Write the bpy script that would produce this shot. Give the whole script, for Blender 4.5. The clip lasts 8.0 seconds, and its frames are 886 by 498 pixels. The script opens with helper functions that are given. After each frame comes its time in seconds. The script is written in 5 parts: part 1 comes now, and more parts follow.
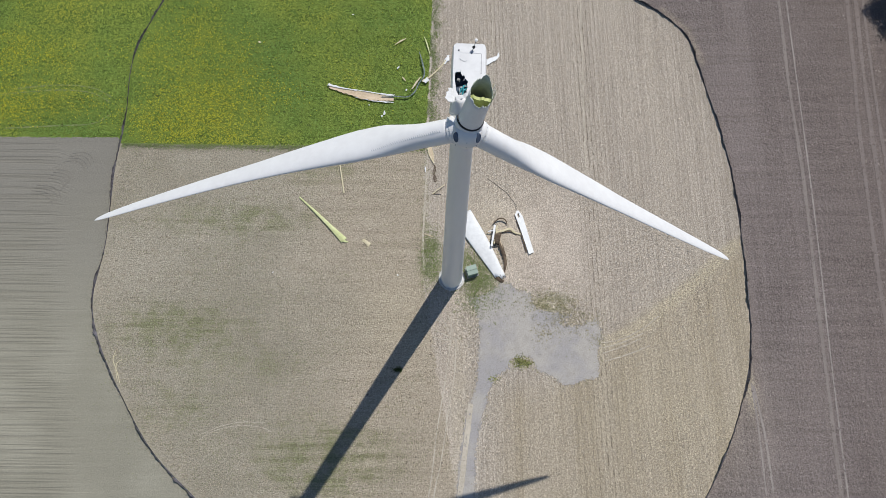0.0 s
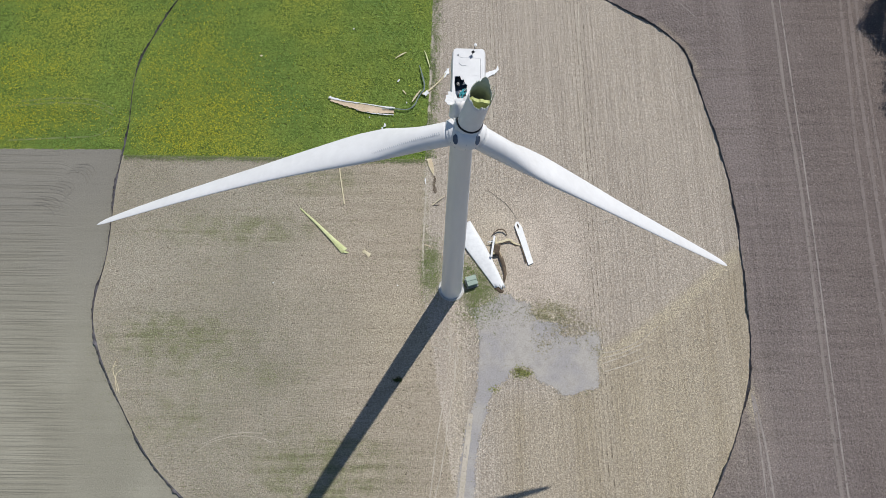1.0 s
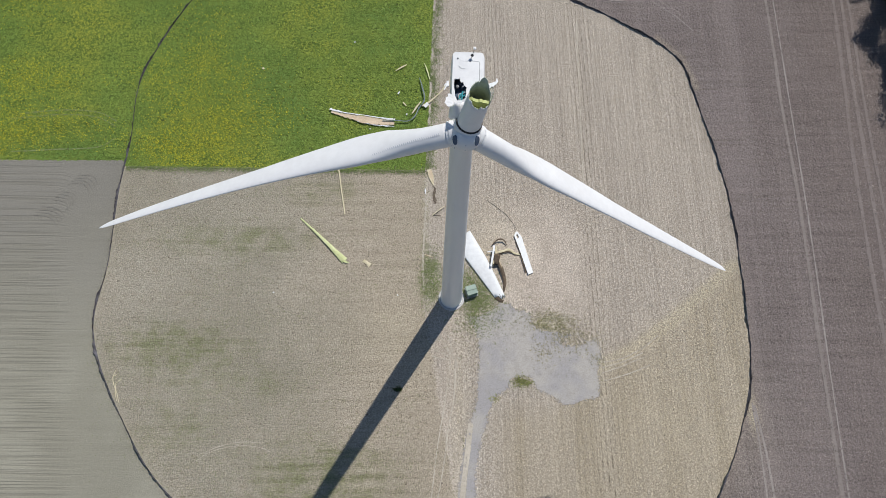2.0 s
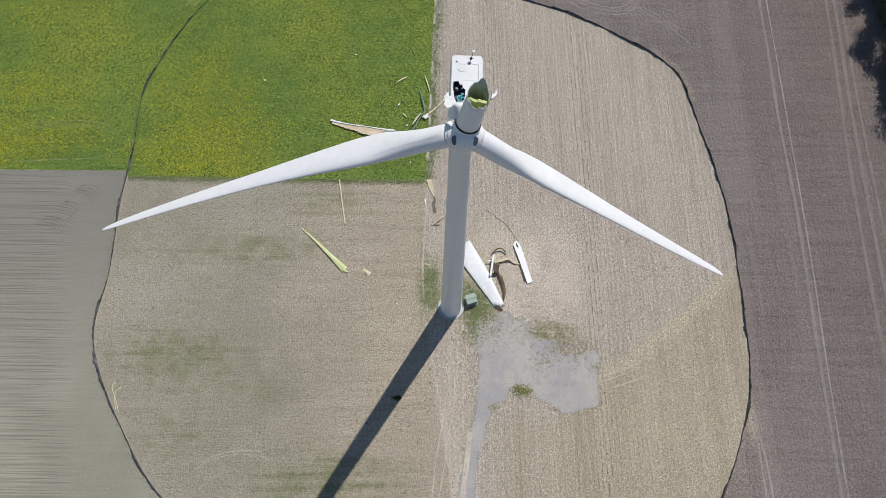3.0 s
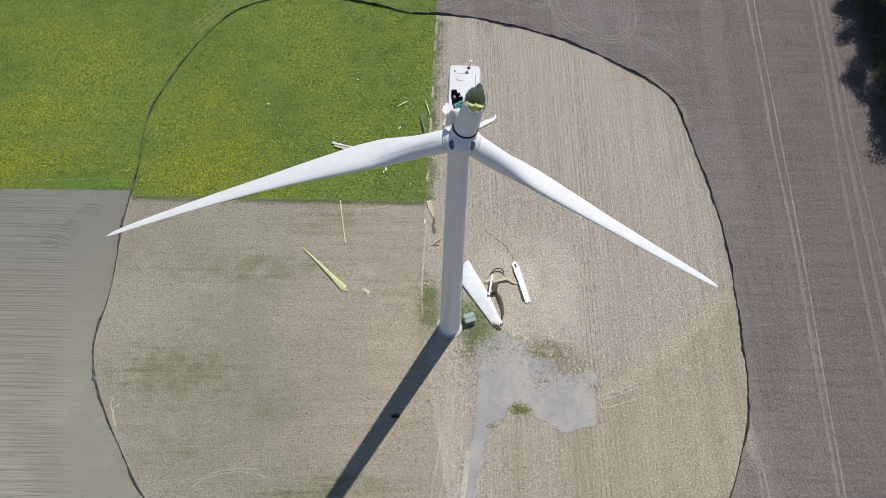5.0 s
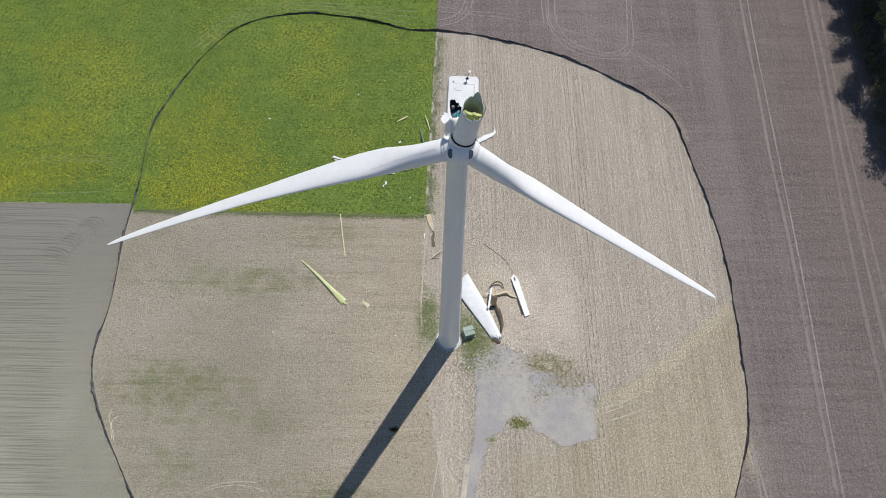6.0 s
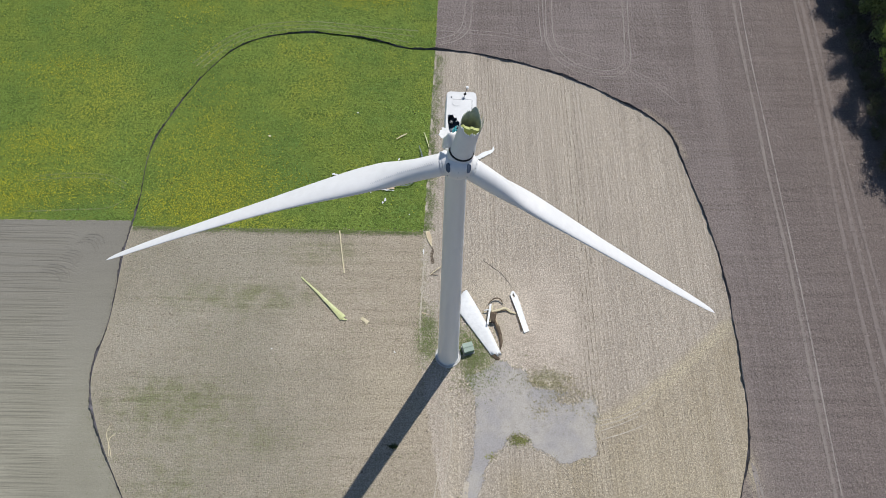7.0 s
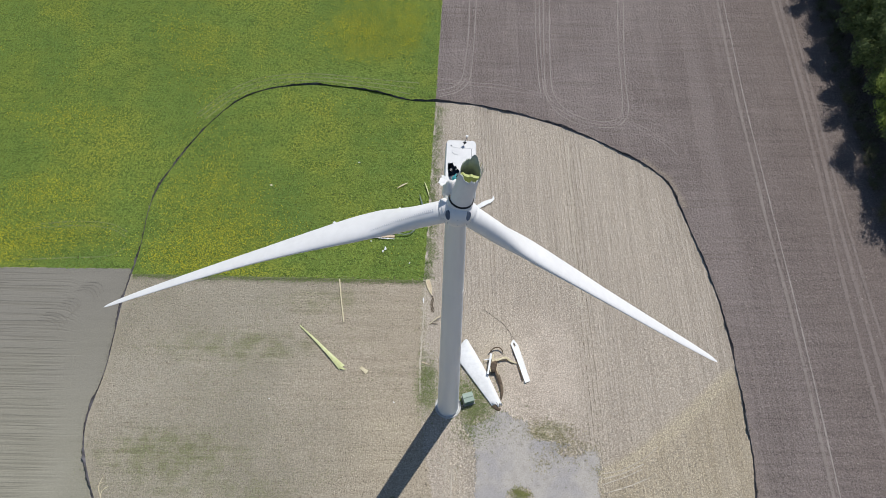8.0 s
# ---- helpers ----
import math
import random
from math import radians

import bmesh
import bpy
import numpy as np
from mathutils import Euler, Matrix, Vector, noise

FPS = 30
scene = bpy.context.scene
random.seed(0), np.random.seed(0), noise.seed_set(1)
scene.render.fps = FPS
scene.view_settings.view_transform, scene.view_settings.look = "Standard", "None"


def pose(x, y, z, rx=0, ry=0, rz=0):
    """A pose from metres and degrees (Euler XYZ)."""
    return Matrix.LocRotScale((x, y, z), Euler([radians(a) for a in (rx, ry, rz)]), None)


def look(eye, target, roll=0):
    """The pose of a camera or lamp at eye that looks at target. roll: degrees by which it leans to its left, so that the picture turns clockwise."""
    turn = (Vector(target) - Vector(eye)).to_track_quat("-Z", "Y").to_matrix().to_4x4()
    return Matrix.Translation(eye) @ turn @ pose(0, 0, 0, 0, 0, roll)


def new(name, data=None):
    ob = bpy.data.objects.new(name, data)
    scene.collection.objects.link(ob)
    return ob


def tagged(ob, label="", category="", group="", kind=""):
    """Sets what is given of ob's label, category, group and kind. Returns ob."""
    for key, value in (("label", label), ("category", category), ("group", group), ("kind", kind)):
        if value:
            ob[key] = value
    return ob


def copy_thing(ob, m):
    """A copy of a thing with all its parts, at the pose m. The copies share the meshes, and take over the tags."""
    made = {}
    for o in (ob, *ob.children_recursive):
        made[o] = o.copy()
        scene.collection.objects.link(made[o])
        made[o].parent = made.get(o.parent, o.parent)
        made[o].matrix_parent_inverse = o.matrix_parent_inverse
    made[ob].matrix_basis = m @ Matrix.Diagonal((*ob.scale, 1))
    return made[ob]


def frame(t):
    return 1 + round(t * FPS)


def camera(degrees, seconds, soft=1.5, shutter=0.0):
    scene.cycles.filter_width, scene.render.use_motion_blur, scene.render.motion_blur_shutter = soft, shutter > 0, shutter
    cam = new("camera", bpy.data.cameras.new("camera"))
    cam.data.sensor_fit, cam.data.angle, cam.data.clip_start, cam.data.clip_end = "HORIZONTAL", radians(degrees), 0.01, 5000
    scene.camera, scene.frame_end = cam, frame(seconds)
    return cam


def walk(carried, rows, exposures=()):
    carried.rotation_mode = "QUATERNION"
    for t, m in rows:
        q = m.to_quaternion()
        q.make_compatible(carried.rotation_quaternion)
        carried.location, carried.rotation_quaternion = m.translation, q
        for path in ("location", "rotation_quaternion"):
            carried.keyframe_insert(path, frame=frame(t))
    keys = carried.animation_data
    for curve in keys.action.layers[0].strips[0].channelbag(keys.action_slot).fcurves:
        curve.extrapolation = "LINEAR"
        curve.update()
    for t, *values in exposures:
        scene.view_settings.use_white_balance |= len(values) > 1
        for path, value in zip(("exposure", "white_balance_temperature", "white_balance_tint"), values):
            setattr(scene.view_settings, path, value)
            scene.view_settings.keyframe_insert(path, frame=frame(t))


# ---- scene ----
# ---- camera ----
cam = camera(63.9, 8.0, soft=0.7)
PATH = [
    (0, (-2.112, -29.951, 116.924), (-2.098, -29.36, 115.013), 1.4),
    (0.5, (-2.122, -30.714, 116.941), (-2.107, -30.098, 115.038), 1.4),
    (1, (-2.092, -31.481, 116.939), (-2.078, -30.839, 115.045), 1.3),
    (1.5, (-2.095, -32.274, 116.891), (-2.081, -31.607, 115.005), 1.2),
    (3, (-1.977, -34.787, 116.845), (-1.964, -34.047, 114.986), 1.1),
    (3.5, (-1.919, -35.624, 116.842), (-1.906, -34.862, 114.993), 1.1),
    (4, (-1.83, -36.427, 116.83), (-1.819, -35.641, 114.991), 1.1),
    (4.5, (-1.771, -37.183, 116.835), (-1.76, -36.375, 115.006), 1.1),
    (6, (-1.518, -38.919, 116.811), (-1.509, -38.039, 115.015), 1.1),
    (6.5, (-1.47, -39.199, 116.819), (-1.46, -38.298, 115.033), 1.1),
    (7, (-1.376, -39.391, 116.793), (-1.367, -38.464, 115.021), 1.0),
    (7.5, (-1.357, -39.447, 116.761), (-1.348, -38.487, 115.007), 1.0),
    (8, (-1.289, -39.475, 116.485), (-1.283, -38.426, 114.782), 0.9),
]
walk(cam, [(t, look(eye, target, roll)) for t, eye, target, roll in PATH], [(0, -0.14), (3.5, -0.12), (6, -0.08), (8, -0.07)])

# ---- light ----
SUN_TO = Vector((0.306, 0.480, 0.822)).normalized()
world = bpy.data.worlds.new("sky")
scene.world = world
world.use_nodes = True
wn = world.node_tree
sky = wn.nodes.new("ShaderNodeTexSky")
sky.sky_type = "NISHITA"
sky.sun_disc = False
sky.sun_elevation = math.asin(SUN_TO.z)
sky.sun_rotation = math.atan2(SUN_TO.x, SUN_TO.y)
sky.air_density, sky.dust_density, sky.ozone_density = 1.0, 0.25, 2.6
wn.links.new(sky.outputs[0], wn.nodes["Background"].inputs[0])
wn.nodes["Background"].inputs[1].default_value = 0.092
sun = new("sun", bpy.data.lights.new("sun", "SUN"))
sun.data.energy = 4.1
sun.data.angle = radians(0.53)
sun.data.color = (1.0, 0.977, 0.93)
sun.matrix_world = look(SUN_TO * 300, (0, 0, 0))


# ---- node helpers ----
def node(nt, kind, **values):
    n = nt.nodes.new(kind)
    for key, value in values.items():
        if key in n.inputs:
            n.inputs[key].default_value = value
    return n


def link(nt, a, b):
    nt.links.new(a, b)


def material(name, rough=0.8, metal=0.0, spec=0.3):
    m = bpy.data.materials.new(name)
    m.use_nodes = True
    b = m.node_tree.nodes["Principled BSDF"]
    b.inputs["Roughness"].default_value = rough
    b.inputs["Metallic"].default_value = metal
    b.inputs["Specular IOR Level"].default_value = spec
    return m, m.node_tree, b


def position(nt, scale=(1, 1, 1)):
    geo = nt.nodes.new("ShaderNodeNewGeometry")
    mul = nt.nodes.new("ShaderNodeVectorMath")
    mul.operation = "MULTIPLY"
    link(nt, geo.outputs["Position"], mul.inputs[0])
    mul.inputs[1].default_value = scale
    return mul.outputs[0]


def noise_tex(nt, vec, scale, detail=3, rough=0.55):
    n = nt.nodes.new("ShaderNodeTexNoise")
    n.inputs["Scale"].default_value = scale
    n.inputs["Detail"].default_value = detail
    n.inputs["Roughness"].default_value = rough
    link(nt, vec, n.inputs["Vector"])
    return n.outputs["Fac"]


def calc(nt, op, a, b=None, clamp=False):
    n = nt.nodes.new("ShaderNodeMath")
    n.operation, n.use_clamp = op, clamp
    for k, v in ((0, a), (1, b)):
        if v is None:
            continue
        if isinstance(v, (int, float)):
            n.inputs[k].default_value = v
        else:
            link(nt, v, n.inputs[k])
    return n.outputs[0]


def remap(nt, v, a, b, c=0.0, d=1.0):
    n = nt.nodes.new("ShaderNodeMapRange")
    n.interpolation_type = "SMOOTHSTEP"
    for k, x in zip(("From Min", "From Max", "To Min", "To Max"), (a, b, c, d)):
        n.inputs[k].default_value = x
    link(nt, v, n.inputs["Value"])
    return n.outputs["Result"]


def mix(nt, fac, a, b, blend="MIX"):
    n = nt.nodes.new("ShaderNodeMix")
    n.data_type, n.blend_type = "RGBA", blend
    for k, v in ((0, fac), (6, a), (7, b)):
        if isinstance(v, (int, float)):
            n.inputs[k].default_value = v
        elif isinstance(v, tuple):
            n.inputs[k].default_value = (*v, 1)
        else:
            link(nt, v, n.inputs[k])
    return n.outputs[2]


def bump(nt, height, bsdf, strength=0.5, distance=0.05):
    n = nt.nodes.new("ShaderNodeBump")
    n.inputs["Strength"].default_value = strength
    n.inputs["Distance"].default_value = distance
    link(nt, height, n.inputs["Height"])
    link(nt, n.outputs[0], bsdf.inputs["Normal"])


def speckled(name, low, high, scale=6.0, rough=0.85, big=0.15, stretch=(1, 1, 1), relief=0.3, spec=0.25, metal=0.0, island=False, lump=0.03):
    """A surface whose colour wanders between low and high at two scales, with a fine relief."""
    m, nt, b = material(name, rough, metal, spec)
    p = position(nt, stretch)
    fine = noise_tex(nt, p, scale, 4, 0.65)
    wide = noise_tex(nt, p, big, 2)
    f = calc(nt, "ADD", calc(nt, "MULTIPLY", fine, 0.6), calc(nt, "MULTIPLY", wide, 0.4))
    f = remap(nt, f, 0.32, 0.68)
    c = mix(nt, f, low, high)
    if island:
        geo = nt.nodes.new("ShaderNodeNewGeometry")
        c = mix(nt, 1.0, c, mix(nt, geo.outputs["Random Per Island"], (0.6, 0.6, 0.6), (1.35, 1.35, 1.3)), "MULTIPLY")
    link(nt, c, b.inputs["Base Color"])
    if relief:
        bump(nt, fine, b, relief, lump)
    return m


def with_alpha(m, attribute="m", scale=1.1, ragged=1.3):
    """Lets a ragged mask on the mesh thin the surface out towards its rim."""
    nt = m.node_tree
    b = nt.nodes["Principled BSDF"]
    a = nt.nodes.new("ShaderNodeAttribute")
    a.attribute_name = attribute
    n = noise_tex(nt, position(nt), scale, 5, 0.7)
    v = calc(nt, "ADD", a.outputs["Fac"], calc(nt, "MULTIPLY", calc(nt, "SUBTRACT", n, 0.5), ragged))
    link(nt, remap(nt, v, 0.46, 0.54), b.inputs["Alpha"])
    return m


# ---- plan of the fields ----
def spline(points, step=1.0):
    """A smooth line through plan points, cut into even steps."""
    p = np.array(points, float)
    ext = np.vstack([2 * p[0] - p[1], p, 2 * p[-1] - p[-2]])
    out = []
    for i in range(1, len(ext) - 2):
        a, b, c, d = ext[i - 1:i + 3]
        n = max(2, int(np.linalg.norm(c - b) / step))
        for t in np.linspace(0, 1, n, endpoint=False):
            out.append(0.5 * (2 * b + (c - a) * t + (2 * a - 5 * b + 4 * c - d) * t * t + (3 * b - a - 3 * c + d) * t ** 3))
    out.append(p[-1])
    return np.array(out)


def line_distance(x, y, line):
    """Distance of each place to an open line."""
    best = np.full(x.shape, 1e9)
    for (ax, ay), (bx, by) in zip(line[:-1], line[1:]):
        dx, dy = bx - ax, by - ay
        t = np.clip(((x - ax) * dx + (y - ay) * dy) / (dx * dx + dy * dy + 1e-9), 0, 1)
        best = np.minimum(best, (x - ax - t * dx) ** 2 + (y - ay - t * dy) ** 2)
    return np.sqrt(best)


def inside(x, y, loop):
    """True where a place lies inside a closed line."""
    hit = np.zeros(x.shape, bool)
    for (ax, ay), (bx, by) in zip(loop, np.roll(loop, -1, axis=0)):
        if ay == by:
            continue
        hit ^= ((ay > y) != (by > y)) & (x < (bx - ax) * (y - ay) / (by - ay) + ax)
    return hit


def signed(x, y, loop):
    d = line_distance(x, y, np.vstack([loop, loop[:1]]))
    return np.where(inside(x, y, loop), d, -d)


FENCE = spline([(-36, -38), (-39.7, -34.3), (-47.1, -27.4), (-53.2, -18.6), (-58.0, -9.9), (-60.1, -2.7), (-59.3, 7.3), (-59.6, 21.0), (-59.0, 31.0),
                (-59.2, 43.0), (-56.5, 52.4), (-51.4, 63.3), (-46.4, 69.9), (-40.6, 73.4), (-30.0, 75.2), (-16.7, 73.4), (-9.1, 70.9), (4.6, 69.8),
                (19.3, 65.6), (32.2, 59.4), (43.8, 50.5), (47.1, 39.4), (49.9, 24.4), (50.6, 6.2), (49.9, -9.4), (47.5, -18.7), (43.7, -27.5),
                (39.6, -34.4), (37, -38)])
RING = np.vstack([FENCE, [(28, -48), (0, -54), (-26, -48)]])
PAD = spline([(1.4, -1.7), (5.1, -1.0), (9.4, 0.3), (11.0, -0.9), (13.7, -1.5), (15.0, -3.4), (19.2, -4.2), (21.8, -5.0), (24.8, -6.0), (25.1, -6.6), (25.0, -9.4), (24.4, -11.4),
              (24.3, -15.2), (23.9, -15.8), (21.9, -16.2), (18.6, -17.1), (16.7, -15.6), (13.7, -14.3), (12.7, -13.2), (9.5, -14.5), (7.6, -15.5), (6.3, -17.7), (5.7, -20.4),
              (4.9, -23.9), (4.3, -34.3), (3.7, -60.0), (-0.6, -60.0), (0.1, -34.3), (1.7, -23.9), (2.8, -20.4), (3.9, -17.7), (4.5, -14.0), (4.7, -9.4), (4.6, -5.6), (3.2, -3.6)], 0.6)


def crop_south(x):
    return np.where(x < -59.5, 27.2, 26.0 - 0.013 * (x + 59))


def crop_east(y):
    return -4.4 + 0.0355 * (y - 25.5)


def blob(x, y, cx, cy, rx, ry):
    return np.exp(-(((x - cx) / rx) ** 2 + ((y - cy) / ry) ** 2))


def ramp(sd, half=1.5):
    return np.clip(0.5 + sd / (2 * half), 0, 1)


def zones(x, y):
    """Shares of crop, stubble, ploughland, tilled field, weeds, bleached straw, bare and yellow stubble and coarse rows at each place."""
    ring = signed(x, y, RING)
    crop = np.minimum(y - crop_south(x), crop_east(y) - x)
    west = -4.6 + np.where(y < 0, -y * 0.16, 0.0)
    stub = np.minimum(ring, (x - west) * 0.45)
    dark = np.minimum(-ring, np.where(y > 20, x - crop_east(y), x))
    till = np.minimum(-ring, np.minimum(27.2 - y, -x))
    weeds = (0.7 * blob(x, y, -47, -7.5, 12, 4) + 0.6 * blob(x, y, -38, 12, 16, 3.2) + 0.55 * blob(x, y, -22, 21, 11, 3.5) + 0.62 * blob(x, y, -21, -29, 13, 7.5)
             + 0.3 * blob(x, y, -44, -12, 15, 9) + 0.3 * blob(x, y, -18, -28, 13, 7) + 0.22 * blob(x, y, -36, 6, 20, 12) + 0.5 * blob(x, y, -44, -22, 8, 5) + 0.4 * blob(x, y, -30, -14, 9, 3) + 0.9 * blob(x, y, 4.8, 1.0, 3.6, 4.6) + 0.9 * blob(x, y, -3.2, 4.0, 2.4, 5.0)
             + 0.6 * blob(x, y, -4.4, 15, 0.9, 12) + 0.7 * blob(x, y, 17, -3.2, 5, 2.4) + 1.0 * blob(x, y, 11.2, -13.3, 2.0, 1.2) + 0.35 * blob(x, y, 20, -8, 4, 2)
             + 0.2 * np.clip(1 - np.abs(x - crop_east(y) - 0.9) / 1.3, 0, 1) * (y > 24) * (y < 69) + 0.5 * np.clip(1 - np.abs(y - 25.2) / 1.0, 0, 1) * (x > -59) * (x < -4))
    pale = (1.6 * np.clip(1 - line_distance(x, y, np.array([(49.3, 7.0), (42.7, 1.3), (36.5, -3.7), (30.4, -8.0), (24.6, -10.8)])) / 1.5, 0, 0.9)
            + 0.8 * blob(x, y, 16, -3.6, 2.4, 1.0) + 0.6 * blob(x, y, 24.2, -10.2, 1.6, 0.8) + 0.45 * blob(x, y, 36, -20, 13, 13) + 0.5 * blob(x, y, 7, 11, 6, 8)
            + 0.9 * blob(x, y, 48.9, -18.2, 0.9, 3.0) + 0.5 * np.clip(1 - line_distance(x, y, np.array([(41.0, 54.6), (45.4, 50.0), (47.6, 43.0)])) / 0.9, 0, 1) + 0.5 * blob(x, y, 1.4, -20, 1.5, 14) + 0.4 * blob(x, y, -9, -6, 7, 8))
    # ground trampled bare round the wreck and along the access road, and the yellower stubble beyond the diagonal track
    worn = np.exp(-(np.abs((x - 14) / 11) ** 2.6 + np.abs((y - 7) / 12.5) ** 2.6)) + 0.4 * np.exp(-((x + 0.5) / 3.2) ** 4) * np.clip((4 - y) / 6, 0, 1)
    diag = np.maximum(-10.8 + (x - 24.6) * 0.72, -17.0)
    yellow = np.clip((diag - y) / 5 + 0.4, 0, 1) * np.clip((x - 5) / 6, 0, 1)
    heavy = blob(x, 0 * y, 25.0 - 0.004 * (y - 20), 0, 1.6, 1) + 0.5 * blob(x, 0 * y, 8.0, 0, 1.2, 1) * (y > 15)
    rut = np.clip(1 - np.abs(-ring - 2.2) / 1.7, 0, 1) * (ring < 0) * np.clip((y - 48) / 14, 0, 1) * np.clip((-6 - x) / 6, 0, 1)
    return np.clip(ramp(crop, 1.0) - 0.3 * rut, 0, 1), ramp(stub), ramp(dark), ramp(till), np.clip(weeds, 0, 1), np.clip(pale, 0, 1), np.clip(worn, 0, 1), yellow, np.clip(heavy, 0, 1)


def swell(x, y):
    """The gentle lie of the land."""
    return 0.05 * np.sin(x * 0.11 + 0.7) * np.cos(y * 0.09) * np.clip(1 - np.hypot(x, y) / 200, 0, 1)


def mesh_object(name, verts, faces, mat=None, parent=None, smooth=False):
    me = bpy.data.meshes.new(name)
    me.from_pydata(verts, [], faces)
    if mat:
        me.materials.append(mat)
    if smooth:
        me.polygons.foreach_set("use_smooth", [True] * len(me.polygons))
    ob = new(name, me)
    ob.parent = parent
    return ob


def part(name, bm, mat, parent=None, label="", smooth=False):
    """Links a bmesh as one mesh object under a thing or under a part."""
    me = bpy.data.meshes.new(name)
    bmesh.ops.recalc_face_normals(bm, faces=bm.faces)
    bm.to_mesh(me)
    bm.free()
    me.materials.append(mat)
    if smooth:
        me.polygons.foreach_set("use_smooth", [True] * len(me.polygons))
    ob = new(name, me)
    ob.parent = parent
    if label:
        tagged(ob, label=label)
    return ob


# ---- ground ----
def ground_material():
    m, nt, b = material("field_soil", 0.95, 0, 0.12)

    def shares(name):
        at, sep = nt.nodes.new("ShaderNodeAttribute"), nt.nodes.new("ShaderNodeSeparateColor")
        at.attribute_name = name
        link(nt, at.outputs["Color"], sep.inputs[0])
        return sep.outputs[0], sep.outputs[1], sep.outputs[2]

    crop, stub, dark = shares("zone_a")
    till, weeds, bleached = shares("zone_b")
    worn, yellow, heavy = shares("zone_c")
    p = position(nt)
    rag = noise_tex(nt, p, 0.9, 5, 0.7)
    grain = noise_tex(nt, p, 4.3, 5, 0.8)
    fine = noise_tex(nt, p, 8.0, 3, 0.7)
    wide = noise_tex(nt, p, 0.045, 3, 0.55)
    mid = noise_tex(nt, p, 0.35, 4, 0.6)
    patch = noise_tex(nt, p, 0.16, 4, 0.65)
    streak_x = noise_tex(nt, position(nt, (0.05, 1.0, 1)), 1.0, 4, 0.7)
    streak_y = noise_tex(nt, position(nt, (1.3, 0.035, 1)), 1.0, 4, 0.7)
    band_y = noise_tex(nt, position(nt, (0.22, 0.012, 1)), 1.0, 3, 0.6)

    def times(v, w):
        return calc(nt, "MULTIPLY", v, w)

    def edge(v, amount=0.35):
        w = calc(nt, "ADD", v, times(calc(nt, "SUBTRACT", rag, 0.5), amount))
        return remap(nt, w, 0.46, 0.54)

    sep = nt.nodes.new("ShaderNodeSeparateXYZ")
    link(nt, p, sep.inputs[0])
    X, Y = sep.outputs[0], sep.outputs[1]
    wob = times(calc(nt, "SUBTRACT", mid, 0.5), 0.34)
    # planted rows, 0.76 m apart, that run away from the tower, rubbed out where the ground is trampled
    rows = calc(nt, "SINE", times(calc(nt, "ADD", calc(nt, "ADD", X, times(Y, 0.012)), wob), 8.27))
    kept = calc(nt, "SUBTRACT", 1.0, times(worn, remap(nt, patch, 0.35, 0.6, 1.0, 0.6)), True)
    broken = remap(nt, noise_tex(nt, position(nt, (1.1, 0.9, 1)), 1.0, 4, 0.75), 0.44, 0.6)
    # drill lines of the tilled field, bent where the machine turned
    over = calc(nt, "MAXIMUM", calc(nt, "ADD", X, 71.0), 0.0)
    bent = calc(nt, "ADD", Y, times(times(times(over, over), remap(nt, Y, 11.0, 19.0)), 0.1))
    both = nt.nodes.new("ShaderNodeCombineXYZ")
    link(nt, times(X, 0.045), both.inputs[0])
    link(nt, times(calc(nt, "ADD", bent, times(X, 0.012)), 2.3), both.inputs[1])
    drill = remap(nt, noise_tex(nt, both.outputs[0], 1.0, 2, 0.5), 0.42, 0.62)
    reach = calc(nt, "ADD", calc(nt, "ADD", X, times(Y, 0.19)), times(calc(nt, "SUBTRACT", streak_x, 0.5), 16.0))
    headland = remap(nt, reach, -69.5, -63.0, 1.0, 0.06)
    drill = times(drill, headland)

    brown = mix(nt, remap(nt, calc(nt, "ADD", times(wide, 0.5), times(streak_x, 0.5)), 0.36, 0.64), (0.3, 0.27, 0.208), (0.388, 0.35, 0.28))
    tan = calc(nt, "ADD", X, times(calc(nt, "SUBTRACT", wide, 0.5), 40.0))
    brown = mix(nt, remap(nt, tan, -36.0, -6.0, 0.0, 0.75), brown, (0.43, 0.362, 0.278))
    brown = mix(nt, remap(nt, patch, 0.5, 0.7, 0.0, 0.35), brown, (0.45, 0.39, 0.31))
    straw = mix(nt, remap(nt, streak_y, 0.36, 0.64), (0.42, 0.365, 0.303), (0.51, 0.448, 0.376))
    straw = mix(nt, yellow, straw, mix(nt, remap(nt, streak_y, 0.36, 0.64), (0.39, 0.33, 0.24), (0.468, 0.4, 0.296)))
    straw = mix(nt, remap(nt, band_y, 0.4, 0.62, 0.0, 0.35), straw, (0.54, 0.475, 0.39))
    bare = mix(nt, remap(nt, patch, 0.36, 0.62), (0.475, 0.4, 0.33), (0.61, 0.525, 0.44))
    straw = mix(nt, times(worn, 0.85), straw, bare)
    line = times(times(remap(nt, rows, 0.4, 1.0), kept), remap(nt, broken, 0.0, 1.0, 0.5, 1.0))
    straw = mix(nt, times(line, remap(nt, streak_y, 0.35, 0.62, 0.06, 0.3)), straw, (0.25, 0.21, 0.17))
    dashes_h = times(times(remap(nt, rows, 0.5, 0.95), broken), calc(nt, "ADD", times(heavy, 0.85), times(remap(nt, band_y, 0.6, 0.42), times(kept, 0.3))))
    straw = mix(nt, dashes_h, straw, (0.15, 0.125, 0.09))
    plough = mix(nt, remap(nt, wide, 0.4, 0.62), (0.198, 0.164, 0.153), (0.238, 0.2, 0.188))
    plough = mix(nt, remap(nt, streak_y, 0.42, 0.66, 0.0, 0.4), plough, (0.262, 0.225, 0.207))
